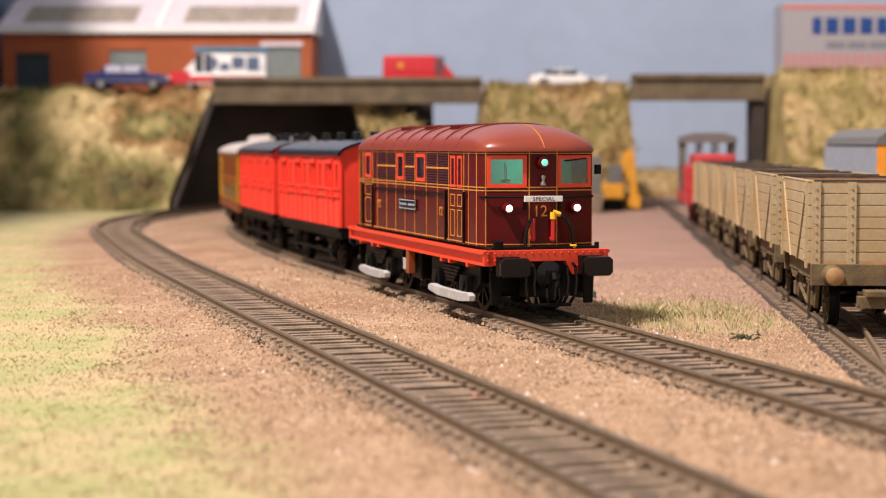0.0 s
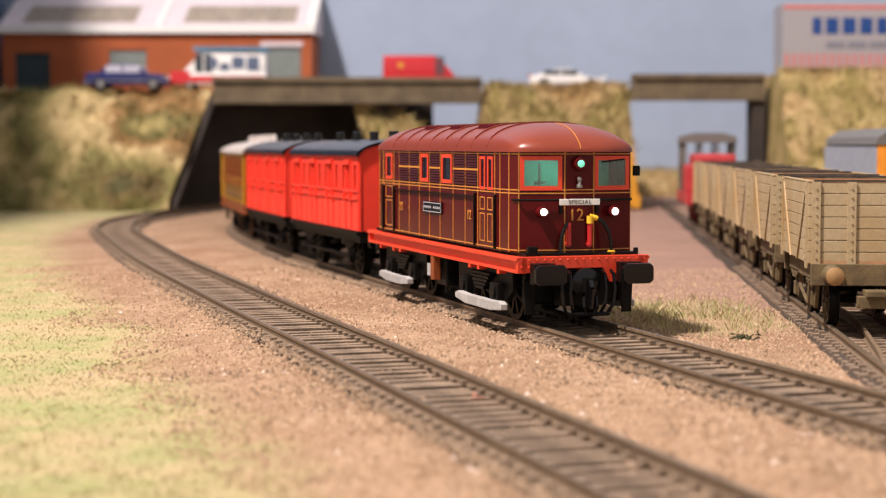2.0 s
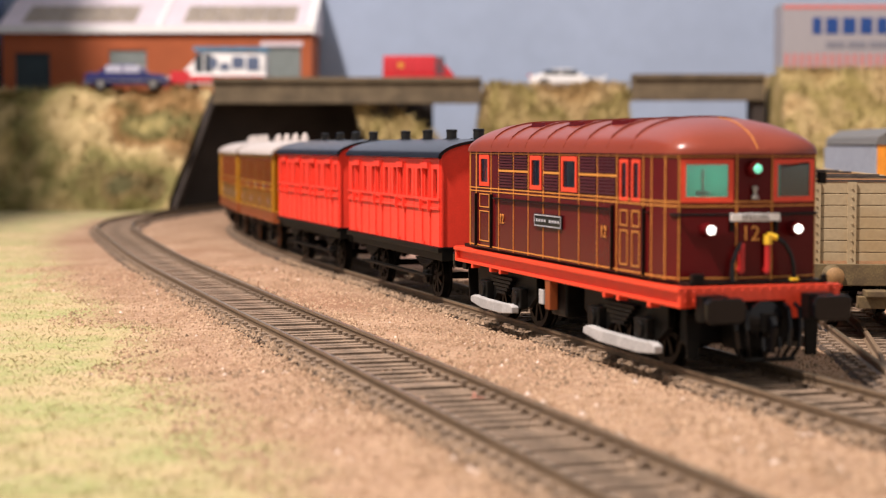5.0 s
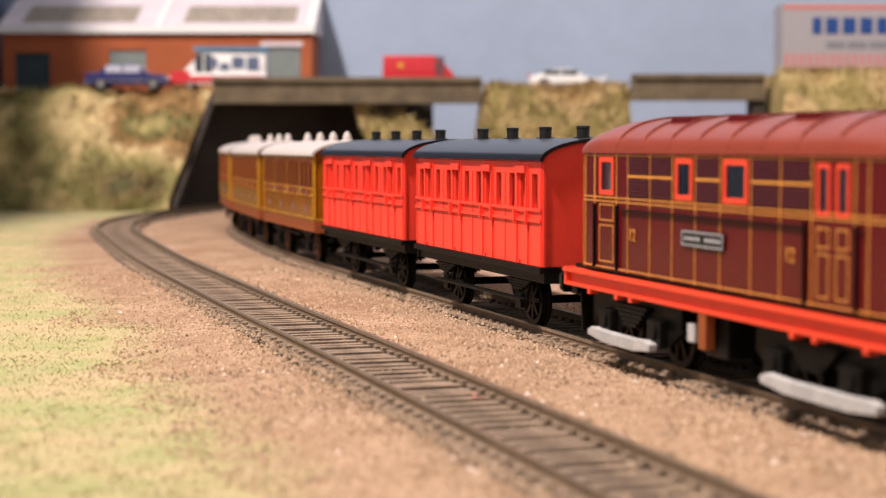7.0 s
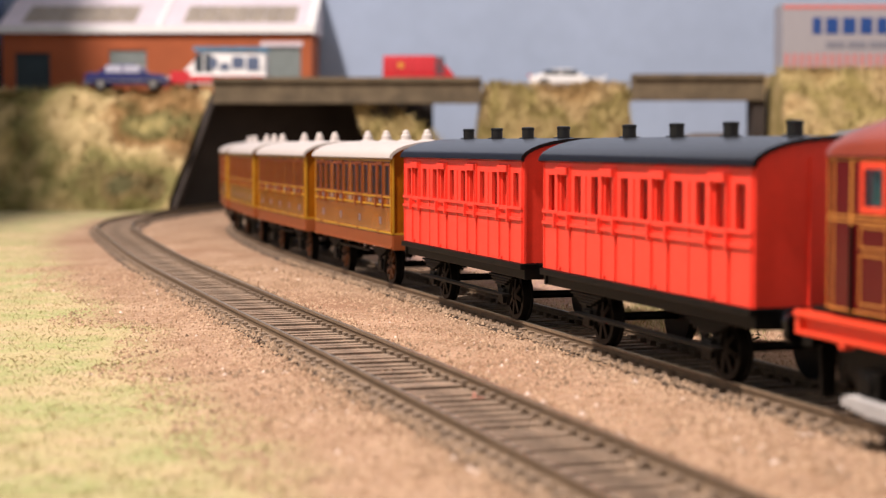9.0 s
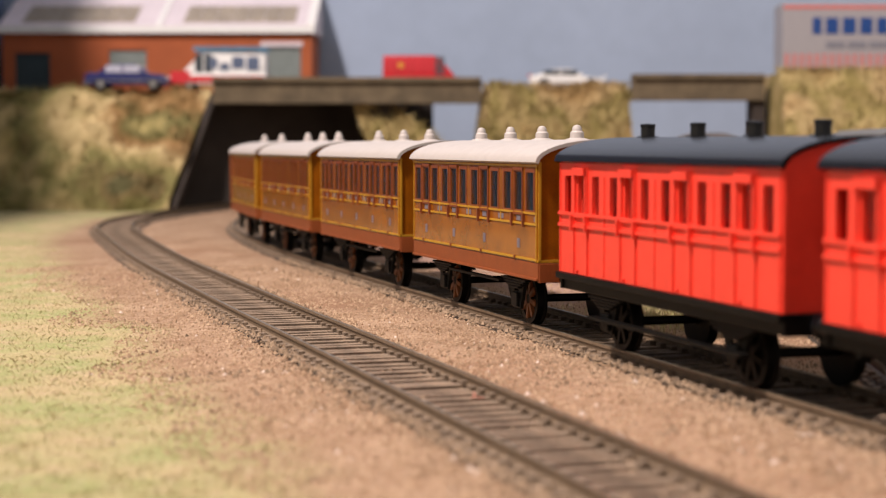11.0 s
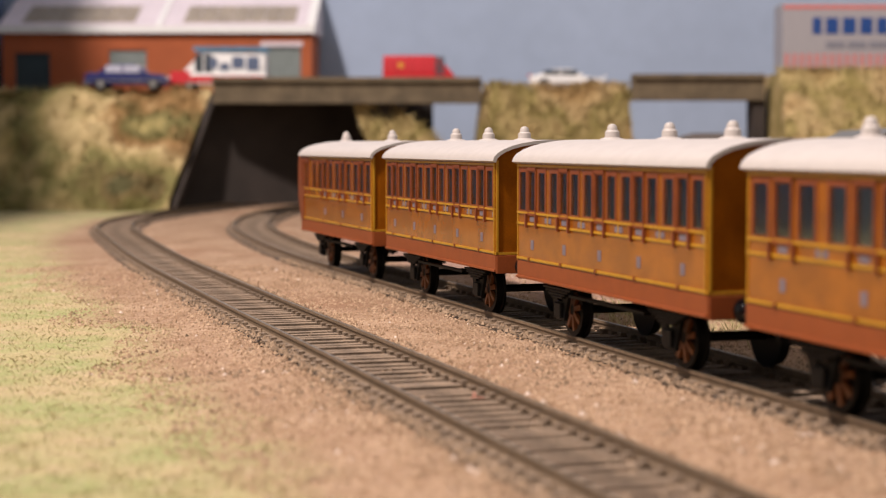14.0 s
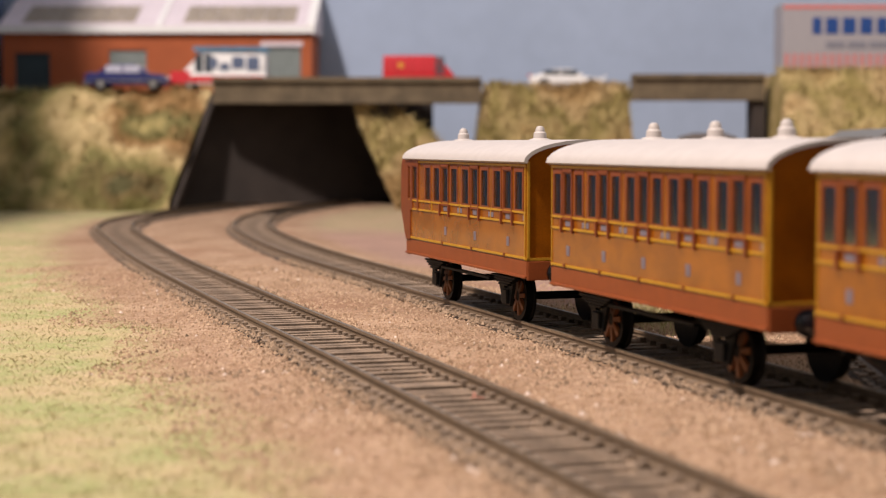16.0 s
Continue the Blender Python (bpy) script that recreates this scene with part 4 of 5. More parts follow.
    for s in (-1, 1):
        bm = bmesh.new()
        bent_rod(bm, [(-5, s * 14.0, 11), (-6, s * 14.2, 5.5), (-25, s * 13.8, 8.5)], 0.45, 6)
        part("brake_lever", bm, M_WAGONIRON, t)
    return t


def siding_pose(d):
    x = siding_x(d)
    return pose(x * MM, d * MM, 0, 0, 0, math.degrees(math.atan2(-70, x - siding_x(d + 70))))


wagon = open_wagon()
wagon.matrix_basis = siding_pose(392)
for i in range(1, 6):
    copy_thing(wagon, siding_pose(392 + 76.5 * i))


def shunter():
    t = thing("shunting_engine", "red and grey diesel shunting engine behind the wagons", "locomotive", siding_pose(890))
    boxes("frame", [(-95, 0, -15.5, 15.5, 11, 17)], M_SHUNTRED, t, bevel=0.5)
    boxes("bonnet", [(-55, -2, -11, 11, 17, 38)], M_SHUNTRED, t, "red bonnet", 2.0)
    boxes("side_panel", [(-40, -8, -15.4, 15.4, 17, 32)], M_SHUNTRED, t, bevel=1.0)
    bm = bmesh.new()
    for y in (-15.0, 14.0):
        for x in (-90, -76, -58):
            box(bm, x, x + 3, y, y + 1, 17, 44)
        box(bm, -90, -55, y, y + 1, 17, 32)
    for x in (-90, -56):
        box(bm, x, x + 1, -14, 14, 17, 32)
        for y in (-14, -5, 4, 13):
            box(bm, x, x + 1, y, y + 1.6, 32, 44)
    part("cab", bm, M_SHUNTGREY, t, "grey windowed cab")
    bm = bmesh.new()
    prism(bm, [(-16, 44), (16, 44), (15, 47.5), (8, 49.5), (-8, 49.5), (-15, 47.5)], "x", -92, -53)
    part("cab_roof", bm, M_SHUNTGREY, t)
    for x in (-15, -45, -75):
        wheelset(t, x, 17.5, 7.5, M_BLACK, M_SHUNTRED)
    for y in (-9, 9):
        buffer(t, 0.2, y, 13, 1, M_BLACK, M_BLACK)


shunter()


def grey_van():
    t = thing("grey_coach", "grey ribbed railway coach with an orange end", "railway coach", pose(181 * MM, 642 * MM, 0, 0, 0, math.degrees(math.atan2(-1, -0.0875))))
    boxes("body", [(-138, 0, -15.5, 15.5, 12, 43)], M_VANGREY, t, "grey body", 0.8)
    boxes("end_panel", [(0, 1.0, -15.3, 15.3, 12.5, 43)], M_ORANGE, t, "orange end")
    for i in range(24):
        for s in (-1, 1):
            boxes("rib", [(-137 + 5.8 * i, -136 + 5.8 * i, s * 15.5 - 0.9, s * 15.5 + 0.9, 13, 42)], M_VANGREY, t)
    bm = bmesh.new()
    prism(bm, [(-16, 43), (16, 43), (15, 46), (9, 49.5), (-9, 49.5), (-15, 46)], "x", -139, 1.5)
    part("roof", bm, M_SHUNTGREY, t, "dark grey roof", smooth=True)
    for x in (-15, -40, -98, -123):
        wheelset(t, x, 17.5, 6.2, M_BLACK, M_BLACK)


grey_van()

YARD = [(Vector((155.5 + 0.0875 * (y - 402), y)), math.atan2(1, 0.0875)) for y in range(420, 1100, 20)]
line_yard = railway("railway_track", "far siding track under the grey coach", YARD, 17.5)


# ---- the train ----
def strip(bm, p, q, u0, u1, z0, z1, out=0.12):
    """A thin plate standing proud of the wall p-q, on its right side."""
    p, q = Vector(p), Vector(q)
    d = (q - p).normalized()
    n = Vector((d[1], -d[0])) * out
    s, e = p + d * u0, p + d * u1
    prism(bm, [(s[0], s[1]), (e[0], e[1]), (e[0] + n[0], e[1] + n[1]), (s[0] + n[0], s[1] + n[1])], "z", z0, z1)


def surround(bm, p, q, u0, u1, z0, z1, w, out):
    strip(bm, p, q, u0, u1, z0, z0 + w, out)
    strip(bm, p, q, u0, u1, z1 - w, z1, out)
    strip(bm, p, q, u0, u0 + w, z0 + w, z1 - w, out)
    strip(bm, p, q, u1 - w, u1, z0 + w, z1 - w, out)


def locomotive():
    t = thing("electric_locomotive", "maroon gold-lined electric locomotive with red frames", "locomotive")
    ZB, ZT, HALF, L = 17.6, 41.4, 15.7, 135.0
    front = [(-15, -15.7), (-9.5, -15.45), (-6.0, -14.4), (-3.6, -3.7), (-3.6, 3.7), (-6.0, 14.4), (-9.5, 15.45), (-15, 15.7)]
    ring = front + [(-L - x, -y) for x, y in front]
    sides = list(zip(ring, ring[1:] + ring[:1]))

    # near side runs from the rear (x = -120) to the front (x = -15); the far side the other way
    wins = [(-118.0, -109.5), (-81.9, -73.4), (-62.4, -52.2)]
    door = [(-30.2, -25.6), (-24.4, -19.8)]
    for idx, (p, q) in enumerate(sides):
        p, q = Vector(p), Vector(q)
        ln = (q - p).length
        ops, long_side, facet, centre = [], ln > 60, 9 < ln < 12 and abs(p[1]) + abs(q[1]) > 14, False
        if long_side:
            mir = p[0] > q[0]
            base = [(a, b, 33.2, 40.2) for a, b in wins] + [(a, b, 31.5, 40.2) for a, b in door]
            for a, b, z0, z1 in base:
                u0, u1 = (a + 120, b + 120) if not mir else (-15 - b, -15 - a)
                ops.append((u0 + 1.5, u1 - 1.5, z0 + 0.7, z1 - 0.4) if b - a > 5 else (u0 + 0.9, u1 - 0.9, z0 + 1.2, z1 - 0.5))
        if facet:
            ops = [(1.4, ln - 1.3, 33.3, 39.6)]
        bm = bmesh.new()
        wall_run(bm, p, q, ZB, ZT, ops)
        wall = part("side_wall" if long_side else "cab_wall", bm, M_MAROON, t)
        for u0, u1, z0, z1 in ops:
            bm = bmesh.new()
            fw = 1.0 if u1 - u0 > 4 else 0.7
            surround(bm, p, q, u0 - fw + 0.1, u1 + fw - 0.1, z0 - fw, z1 + fw - 0.2, fw, 0.18)
            fr = part("window_frame", bm, M_VERM, wall, "vermilion window frame")
            bm = bmesh.new()
            strip(bm, p, q, u0, u1, z0, z1, -0.08)
            part("pane", bm, M_GLASS if long_side else M_CABGLASS, wall)
        # gold lining
        bm = bmesh.new()
        g = 0.26
        for z in (ZB + 0.5, 31.6, 32.4, ZT - 0.5):
            strip(bm, p, q, 0, ln, z - g / 2, z + g / 2)
        strip(bm, p, q, 0.1, 0.1 + g, ZB, ZT, 0.14)
        if long_side:
            xs = [-120, -108.6, -103, -92.5, -82.5, -72.8, -63, -51.6, -41.5, -31.4, -18.6]
            for x in xs:
                u = x + 120 if not mir else -15 - x
                strip(bm, p, q, u - g / 2, u + g / 2, ZB, ZT, 0.15)
            for a, b in ((-103, -82.5), (-72.8, -63), (-51.6, -31.4)):
                u0, u1 = (a + 120, b + 120) if not mir else (-15 - b, -15 - a)
                strip(bm, p, q, u0, u1, 36.6, 37.1, 0.16)
            for a, b in door:
                u0, u1 = (a + 120, b + 120) if not mir else (-15 - b, -15 - a)
                surround(bm, p, q, u0 + 0.4, u1 - 0.4, 27.0, 30.2, 0.25, 0.15)
                surround(bm, p, q, u0 + 0.4, u1 - 0.4, 19.2, 26.2, 0.25, 0.15)
            u0, u1 = (-117.4 + 120, -110 + 120) if not mir else (-15 + 110, -15 + 117.4)
            surround(bm, p, q, u0, u1, 27.6, 31.0, 0.25, 0.15)
            surround(bm, p, q, u0, u1, 19.2, 26.8, 0.25, 0.15)
        part("gold_lining", bm, M_GOLD, wall, "gold lining")
        if long_side:
            for a, b in ((-102.6, -93), (-92, -82.9), (-72.3, -63.4), (-51.1, -42), (-41, -31.8)):
                u0, u1 = (a + 120, b + 120) if not mir else (-15 - b, -15 - a)
                for z0, z1 in ((32.9, 36.4), (37.3, 40.6)):
                    bm = bmesh.new()
                    for i in range(5):
                        z = z0 + (z1 - z0) * (i + 0.15) / 5
                        strip(bm, p, q, u0, u1, z, z + (z1 - z0) / 5 * 0.62, 0.3)
                    part("louvre", bm, M_LOUVRE, wall, "plum louvred panel")
            # handrails
            for a, b in ((-106, -33.5), (-16.5, -1)):
                u0, u1 = (a + 120, b + 120) if not mir else (-15 - b, -15 - a)
                u0, u1 = max(u0, 0.5), min(u1, ln - 0.5)
                bm = bmesh.new()
                strip(bm, p, q, u0, u1, 30.0, 30.25, 0.7)
                part("handrail", bm, M_BLACK, wall)
            for x in (-33, -17.6, -107.6, -119.2):
                u = x + 120 if not mir else -15 - x
                bm = bmesh.new()
                strip(bm, p, q, u - 0.17, u + 0.17, 17.8, 31.0, 0.75)
                part("grab_rail", bm, M_BLACK, wall)
            # name plate with lettering too small to read
            u0, u1 = (-77.5 + 120, -60.8 + 120) if not mir else (-15 + 60.8, -15 + 77.5)
            bm = bmesh.new()
            strip(bm, p, q, u0, u1, 24.6, 27.6, 0.5)
            pl = part("name_plate", bm, M_BLACKGLOSS, wall, "black name plate with pale letters")
            bm = bmesh.new()
            surround(bm, p, q, u0 + 0.2, u1 - 0.2, 24.8, 27.4, 0.2, 0.56)
            for i in range(9):
                if i != 4:
                    strip(bm, p, q, u0 + 1.3 + 1.65 * i, u0 + 2.3 + 1.65 * i, 25.8, 26.4, 0.55)
            part("plate_lettering", bm, M_SEATGREY, pl)
    # running number on the side, gold
    for x in (-100.5, -38.0):
        lettering("side_number", "12", 3.4, M_GOLD, t, pose(x * MM, -15.9 * MM, 25.2 * MM, 90, 0, 0), 0.08)
    # roof with domed ends
    bm = bmesh.new()
    rows, n = [], 18
    xs = [1.9] + [2.6, 3.6, 5, 6.5, 8.5, 11, 14, 18, 23] + [30 + 7.5 * i for i in range(11)] + [112, 117, 121, 124, 126.5, 128.5, 130, 131.4, 132.4, 133.1]
    for d in xs:
        e = min(d, L - d)
        k = max(0.0, min(1.0, (e - 1.7) / 22.0))
        hf = (1 - (1 - k) ** 2.4) ** 0.62
        w = HALF + 0.5
        if e < 15:
            w = np.interp(e, [1.7, 3.0, 5.4, 9.0, 15.0], [3.6, 9.0, 14.9, 15.9, 16.2])
        row = []
        for i in range(n + 1):
            a = math.pi * i / n
            row.append(bm.verts.new((-d, -w * math.copysign(abs(math.cos(a)) ** 0.85, math.cos(a)), ZT - 0.05 + 7.2 * hf * math.sin(a) ** 0.9)))
        rows.append(row)
    for a, b in zip(rows, rows[1:]):
        for i in range(n):
            bm.faces.new((a[i], a[i + 1], b[i + 1], b[i]))
        bm.faces.new((a[0], b[0], b[n], a[n]))
    bm.faces.new(rows[0])
    bm.faces.new(rows[-1][::-1])
    roof = part("roof", bm, M_ROOFRED, t, "red oxide domed roof", smooth=True)

    def roof_z(y):
        c = min(1.0, (abs(y) / 16.2) ** (1 / 0.85))
        return ZT + 0.1 + 7.1 * math.sin(math.acos(c)) ** 0.9
    for x in (-24, -36, -48, -60, -72, -84, -96, -108):
        bm = bmesh.new()
        pts = [(-16.1 + 32.2 * i / 24) for i in range(25)]
        prism(bm, [(y, roof_z(y) - 0.3) for y in pts] + [(y, roof_z(y) + 0.28) for y in pts[::-1]], "x", x - 0.35, x + 0.35)
        part("roof_rib", bm, M_ROOFRED, roof)
    for x in (-42, -66, -90):
        bm = bmesh.new()
        prism(bm, [(x - 5, roof_z(-9) - 0.5), (x + 5, roof_z(-9) - 0.5), (x + 4.2, roof_z(-9) + 0.5), (x - 4.2, roof_z(-9) + 0.5)], "y", -10.5, -7.2)
        prism(bm, [(x - 5, roof_z(9) - 0.5), (x + 5, roof_z(9) - 0.5), (x + 4.2, roof_z(9) + 0.5), (x - 4.2, roof_z(9) + 0.5)], "y", 7.2, 10.5)
        # Maroon instead of roof red: the shade in the hatch recesses, as paint.
        part("roof_vent", bm, M_MAROON, roof, "roof vent painted darker for its recess shade")
    bm = bmesh.new()
    crown = []
    for e in (2.0, 2.6, 3.6, 5, 6.5, 8.5, 11, 14, 18):
        k = max(0.0, min(1.0, (e - 1.7) / 22.0))
        crown.append((-e, 0.0, ZT + 0.02 + 7.2 * (1 - (1 - k) ** 2.4) ** 0.62))
    bent_rod(bm, crown, 0.1, 6)
    part("roof_seam", bm, M_GOLD, roof, "thin gold seam")
    # frames
    for s in (-1, 1):
        bm = bmesh.new()
        channel = [(14.2, 16.7), (17.0, 16.7), (17.0, 15.9), (15.6, 15.9), (15.6, 13.7), (16.6, 13.7), (16.6, 13.0), (14.2, 13.0)]
        prism(bm, [(s * y, z) for y, z in channel], "x", -L, 0)
        part("solebar", bm, M_VERM, t, "vermilion channel solebar", bevel=0.12)
        for x in (-14, -29, -36, -100, -107, -121):
            boxes("bracket", [(x - 0.7, x + 0.7, *sorted((s * 14.5, s * 16.6)), 12.0, 13.1)], M_VERM, t, bevel=0.15)
        for x0, x1 in ((-45.0, -9.5), (-119.5, -89.0)):
            bm = bmesh.new()
            prism(bm, [(x0, 5.0), (x0 + 2, 5.6), (x0 + 8, 5.3), (x1 - 8, 5.3), (x1 - 2, 5.6), (x1, 5.0), (x1, 3.6), (x1 - 8, 2.9), (x0 + 8, 2.9), (x0, 3.8)], "y", *sorted((s * 15.6, s * 17.4)))
            bm.normal_update()
            part("shoe_beam", bm, M_SHOE, t, "grey wooden collector shoe beam", bevel=0.2)
    bm = bmesh.new()
    box(bm, -134, -1, -14.2, 14.2, 15.5, 17.6)
    part("floor", bm, M_BLACK, t)
    for x, d in ((0, 1), (-L, -1)):
        bm = bmesh.new()
        prism(bm, [(-16.6, 16.9), (16.6, 16.9), (16.6, 13.6), (13, 13.0), (8.5, 10.6), (6.8, 10.6), (5, 14.0), (-5, 14.0), (-6.8, 10.6), (-8.5, 10.6), (-13, 13.0), (-16.6, 13.6)], "x", *sorted((x, x - d * 1.2)))
        beam = part("buffer_beam", bm, M_VERM, t, "vermilion riveted buffer beam", bevel=0.15)
        bm = bmesh.new()
        for i in range(17):
            y = -15.6 + 1.95 * i
            lathe(bm, (x, y, 16.1), (d, 0, 0), [(0.32, 0), (0.25, 0.12), (0.05, 0.17)], 6)
            if abs(y) > 6:
                lathe(bm, (x, y, 14.4 - (1.6 if 6 < abs(y) < 10 else 0)), (d, 0, 0), [(0.32, 0), (0.25, 0.12), (0.05, 0.17)], 6)
        part("rivets", bm, M_VERM, beam)
        for y in (-10.9, 10.9):
            bm = bmesh.new()
            box(bm, *sorted((x, x + d * 3)), y - 2.6, y + 2.6, 10.6, 15.4)
            rod(bm, (x, y, 13.0), (x + d * 6, y, 13.0), 2.0, 14)
            bf = part("buffer", bm, M_BLACK, t, bevel=0.15)
            bm = bmesh.new()
            prism(bm, [(y - 3.9, 11.4), (y - 3.0, 10.6), (y + 3.0, 10.6), (y + 3.9, 11.4), (y + 3.9, 14.6), (y + 3.0, 15.4), (y - 3.0, 15.4), (y - 3.9, 14.6)], "x", *sorted((x + d * 6, x + d * 7.4)))
            part("buffer_head", bm, M_BLACKGLOSS, bf, "broad black buffer head", bevel=0.3)
        bm = bmesh.new()
        box(bm, *sorted((x - d * 5, x - d * 1)), -5.5, 5.5, 5.0, 13.6)
        box(bm, *sorted((x + d * 1.2, x + d * 4)), -1.2, 1.2, 8.5, 12)
        rod(bm, (x + d * 3.5, -5.2, 3.4), (x + d * 3.5, 5.2, 3.4), 0.5, 8)
        part("coupling", bm, M_BLACK, t, bevel=0.2)
        for y in (-6.6, -4.4, 4.4, 6.6):
            bm = bmesh.new()
            bent_rod(bm, [(x + d * 0.8, y, 13.4), (x + d * 2.6, y, 12.6), (x + d * 3.2, y * 1.02, 9.0), (x + d * 3.2, y * 0.95, 5.6), (x + d * 2.2, y * 0.8, 3.6)], 0.42, 8)
            part("brake_hose", bm, M_BLACKGLOSS, t, "black brake hose")
        boxes("bogie_nose", [(min(x - d * 6, x - d * 9), max(x - d * 6, x - d * 9), -12.4, 12.4, 5.4, 12.6)], M_BLACK, t, bevel=0.6)
        for y in (-12.4, 12.4):
            bm = bmesh.new()
            prism(bm, [(y - 1.6, 11.5), (y + 1.6, 11.5), (y + 1.2, 3.0), (y - 1.2, 3.0)], "x", *sorted((x - d * 3.0, x - d * 3.6)))
            part("guard_iron", bm, M_BLACK, t, bevel=0.15)
        bm = bmesh.new()
        lathe(bm, (x + d * 1.2, 0, 10.6), (d, 0, 0), [(3.6, 0), (3.6, 0.6), (2.2, 0.9), (0.4, 1.4)], 16)
        bent_rod(bm, [(x + d * 4.2, 0, 11.2), (x + d * 5.2, 0, 9.6), (x + d * 4.6, 0, 7.0), (x + d * 4.2, 0, 4.8)], 0.7, 8)
        for y in (-1.6, 1.6):
            bent_rod(bm, [(x + d * 4.0, y, 7.6), (x + d * 4.4, y, 5.2), (x + d * 3.8, y * 0.6, 3.4)], 0.35, 6)
        part("screw_coupling", bm, M_BLACKGLOSS, t, "black screw coupling", smooth=True)
    # bogies
    for c in (-32.0, -103.0):
        for s in (-1, 1):
            bm = bmesh.new()
            prism(bm, [(c - 21, 12.4), (c + 21, 12.4), (c + 21, 8.2), (c + 16, 5.0), (c + 8, 5.0), (c + 5, 8.4), (c - 5, 8.4), (c - 8, 5.0), (c - 16, 5.0), (c - 21, 8.2)], "y", *sorted((s * 12.4, s * 13.8)))
            fr = part("bogie_frame", bm, M_BLACK, t, bevel=0.2)
            for k in (-12, 12):
                bm = bmesh.new()
                box(bm, c + k - 3, c + k + 3, *sorted((s * 13.6, s * 15.6)), 4.6, 9.4)
                rod(bm, (c + k, s * 15.4, 7.2), (c + k, s * 16.2, 7.2), 1.8, 10)
                part("axle_box", bm, M_BLACK, fr, bevel=0.3)
            bm = bmesh.new()
            for i in range(5):
                l = 8 - 1.2 * i
                box(bm, c - l, c + l, *sorted((s * 13.8, s * 15.2)), 10.6 - 0.9 * i, 11.3 - 0.9 * i)
            part("spring", bm, M_BLACK, fr)
        boxes("motor", [(c - 9, c + 9, -7, 7, 3.2, 13)], M_BLACK, t, bevel=1.0)
    # Added grey panels stand in for the pale haze on the side panes.
    for y in (-9.0, 9.0):
        boxes("pane_backing", [(-112, -27, y - 0.4, y + 0.4, 17.7, 41.0)], M_SEATGREY, t, "grey backing added behind the side windows")
    boxes("equipment_box", [(-72, -63, -14, 14, 5, 13)], M_BLACK, t, bevel=0.5)
    boxes("relay_box", [(-76.5, -73.5, -15.4, -13.4, 7.0, 10.4)], M_SHOE, t, "pale grey relay box", 0.2)
    boxes("step_board", [(-70, -67, -16.4, -14.4, 6.4, 13.2)], M_TEAKSOLE, t, "brown step plate", 0.2)
    # cab inside and front fittings
    for d in (1, -1):
        o = 0 if d > 0 else -L
        boxes("cab_bulkhead", [tuple(sorted((o - d * 20, o - d * 20.6))) + (-14.7, 14.7, ZB, ZT)], M_CABGREEN, t, "pale green cab bulkhead")
        boxes("cab_desk", [tuple(sorted((o - d * 6.5, o - d * 9))) + (-12, 12, ZB, 32.5)], M_CABGREEN, t)
        bm = bmesh.new()
        rod(bm, (o - d * 8.5, -8, 32), (o - d * 8.5, -8, 38.5), 0.3, 6)
        rod(bm, (o - d * 8.5, -9.2, 34), (o - d * 8.5, -6.6, 34), 0.4, 6)
        part("brake_handle", bm, M_STEEL, t)
        boxes("cab_ceiling_lamp", [tuple(sorted((o - d * 9, o - d * 16))) + (-6, 6, 39.9, 40.3)], M_CABLIGHT if d > 0 else M_CABGREEN, t, "glowing green cab lamp")
    for y in (-9.1, 9.1):
        bm = bmesh.new()
        lathe(bm, (-5.2, y, 27.2), (1, 0, 0), [(1.45, 0), (1.45, 2.0), (1.3, 2.6), (1.0, 2.6)], 20)
        hl = part("headlamp", bm, M_MAROON, t, "maroon lamp housing", smooth=True)
        bm = bmesh.new()
        lathe(bm, (-2.7, y, 27.2), (1, 0, 0), [(0.9, 0), (0.84, 0.3), (0.5, 0.45), (0.1, 0.5)], 20)
        part("lamp_lens", bm, M_HEAD, hl, "lit warm white lens", smooth=True)
    bm = bmesh.new()
    lathe(bm, (-4.4, 0, 38.6), (1, 0, 0), [(1.7, 0), (1.7, 2.0), (1.4, 2.6), (1.0, 2.6)], 18)
    ml = part("marker_lamp", bm, M_MAROON, t, smooth=True)
    bm = bmesh.new()
    lathe(bm, (-1.9, 0, 38.6), (1, 0, 0), [(0.95, 0), (0.8, 0.25), (0.1, 0.45)], 16)
    part("lamp_lens", bm, M_TELL, ml, "green lit lens", smooth=True)
    bm = bmesh.new()
    lathe(bm, (-2.9, 0, 32.9), (0, 0, 1), [(0.75, 0), (0.75, 0.6), (0.4, 0.9), (0.4, 1.6), (0.6, 1.7), (0.6, 2.3), (0.25, 2.6)], 12)
    part("whistle", bm, M_STEEL, t, "brass and steel whistle", smooth=True)
    for s in (-1, 1):
        bm = bmesh.new()
        bent_rod(bm, [(-7.5, s * 15.2, 30.0), (-5.0, s * 14.2, 30.0), (-2.9, s * 5.2, 30.0)], 0.32, 6)
        part("handrail", bm, M_BLACK, t)
    bm = bmesh.new()
    box(bm, -3.0, -2.4, -5.1, 5.1, 28.8, 30.25)
    hb = part("headboard", bm, M_WHITE, t, "white destination board", bevel=0.08)
    lettering("board_lettering", "SPECIAL", 1.5, M_INK, hb, pose(-2.36 * MM, 0, 29.5 * MM, 90, 0, 90), 0.03, 1.12)
    lettering("front_number", "12", 4.0, M_GOLD, t, pose(-3.5 * MM, -0.5 * MM, 26.3 * MM, 90, 0, 90), 0.06)
    boxes("board_bracket", [(-3.6, -2.9, -5.0, -4.3, 26.8, 29.0), (-3.6, -2.9, 4.3, 5.0, 26.8, 29.0)], M_BLACK, t)
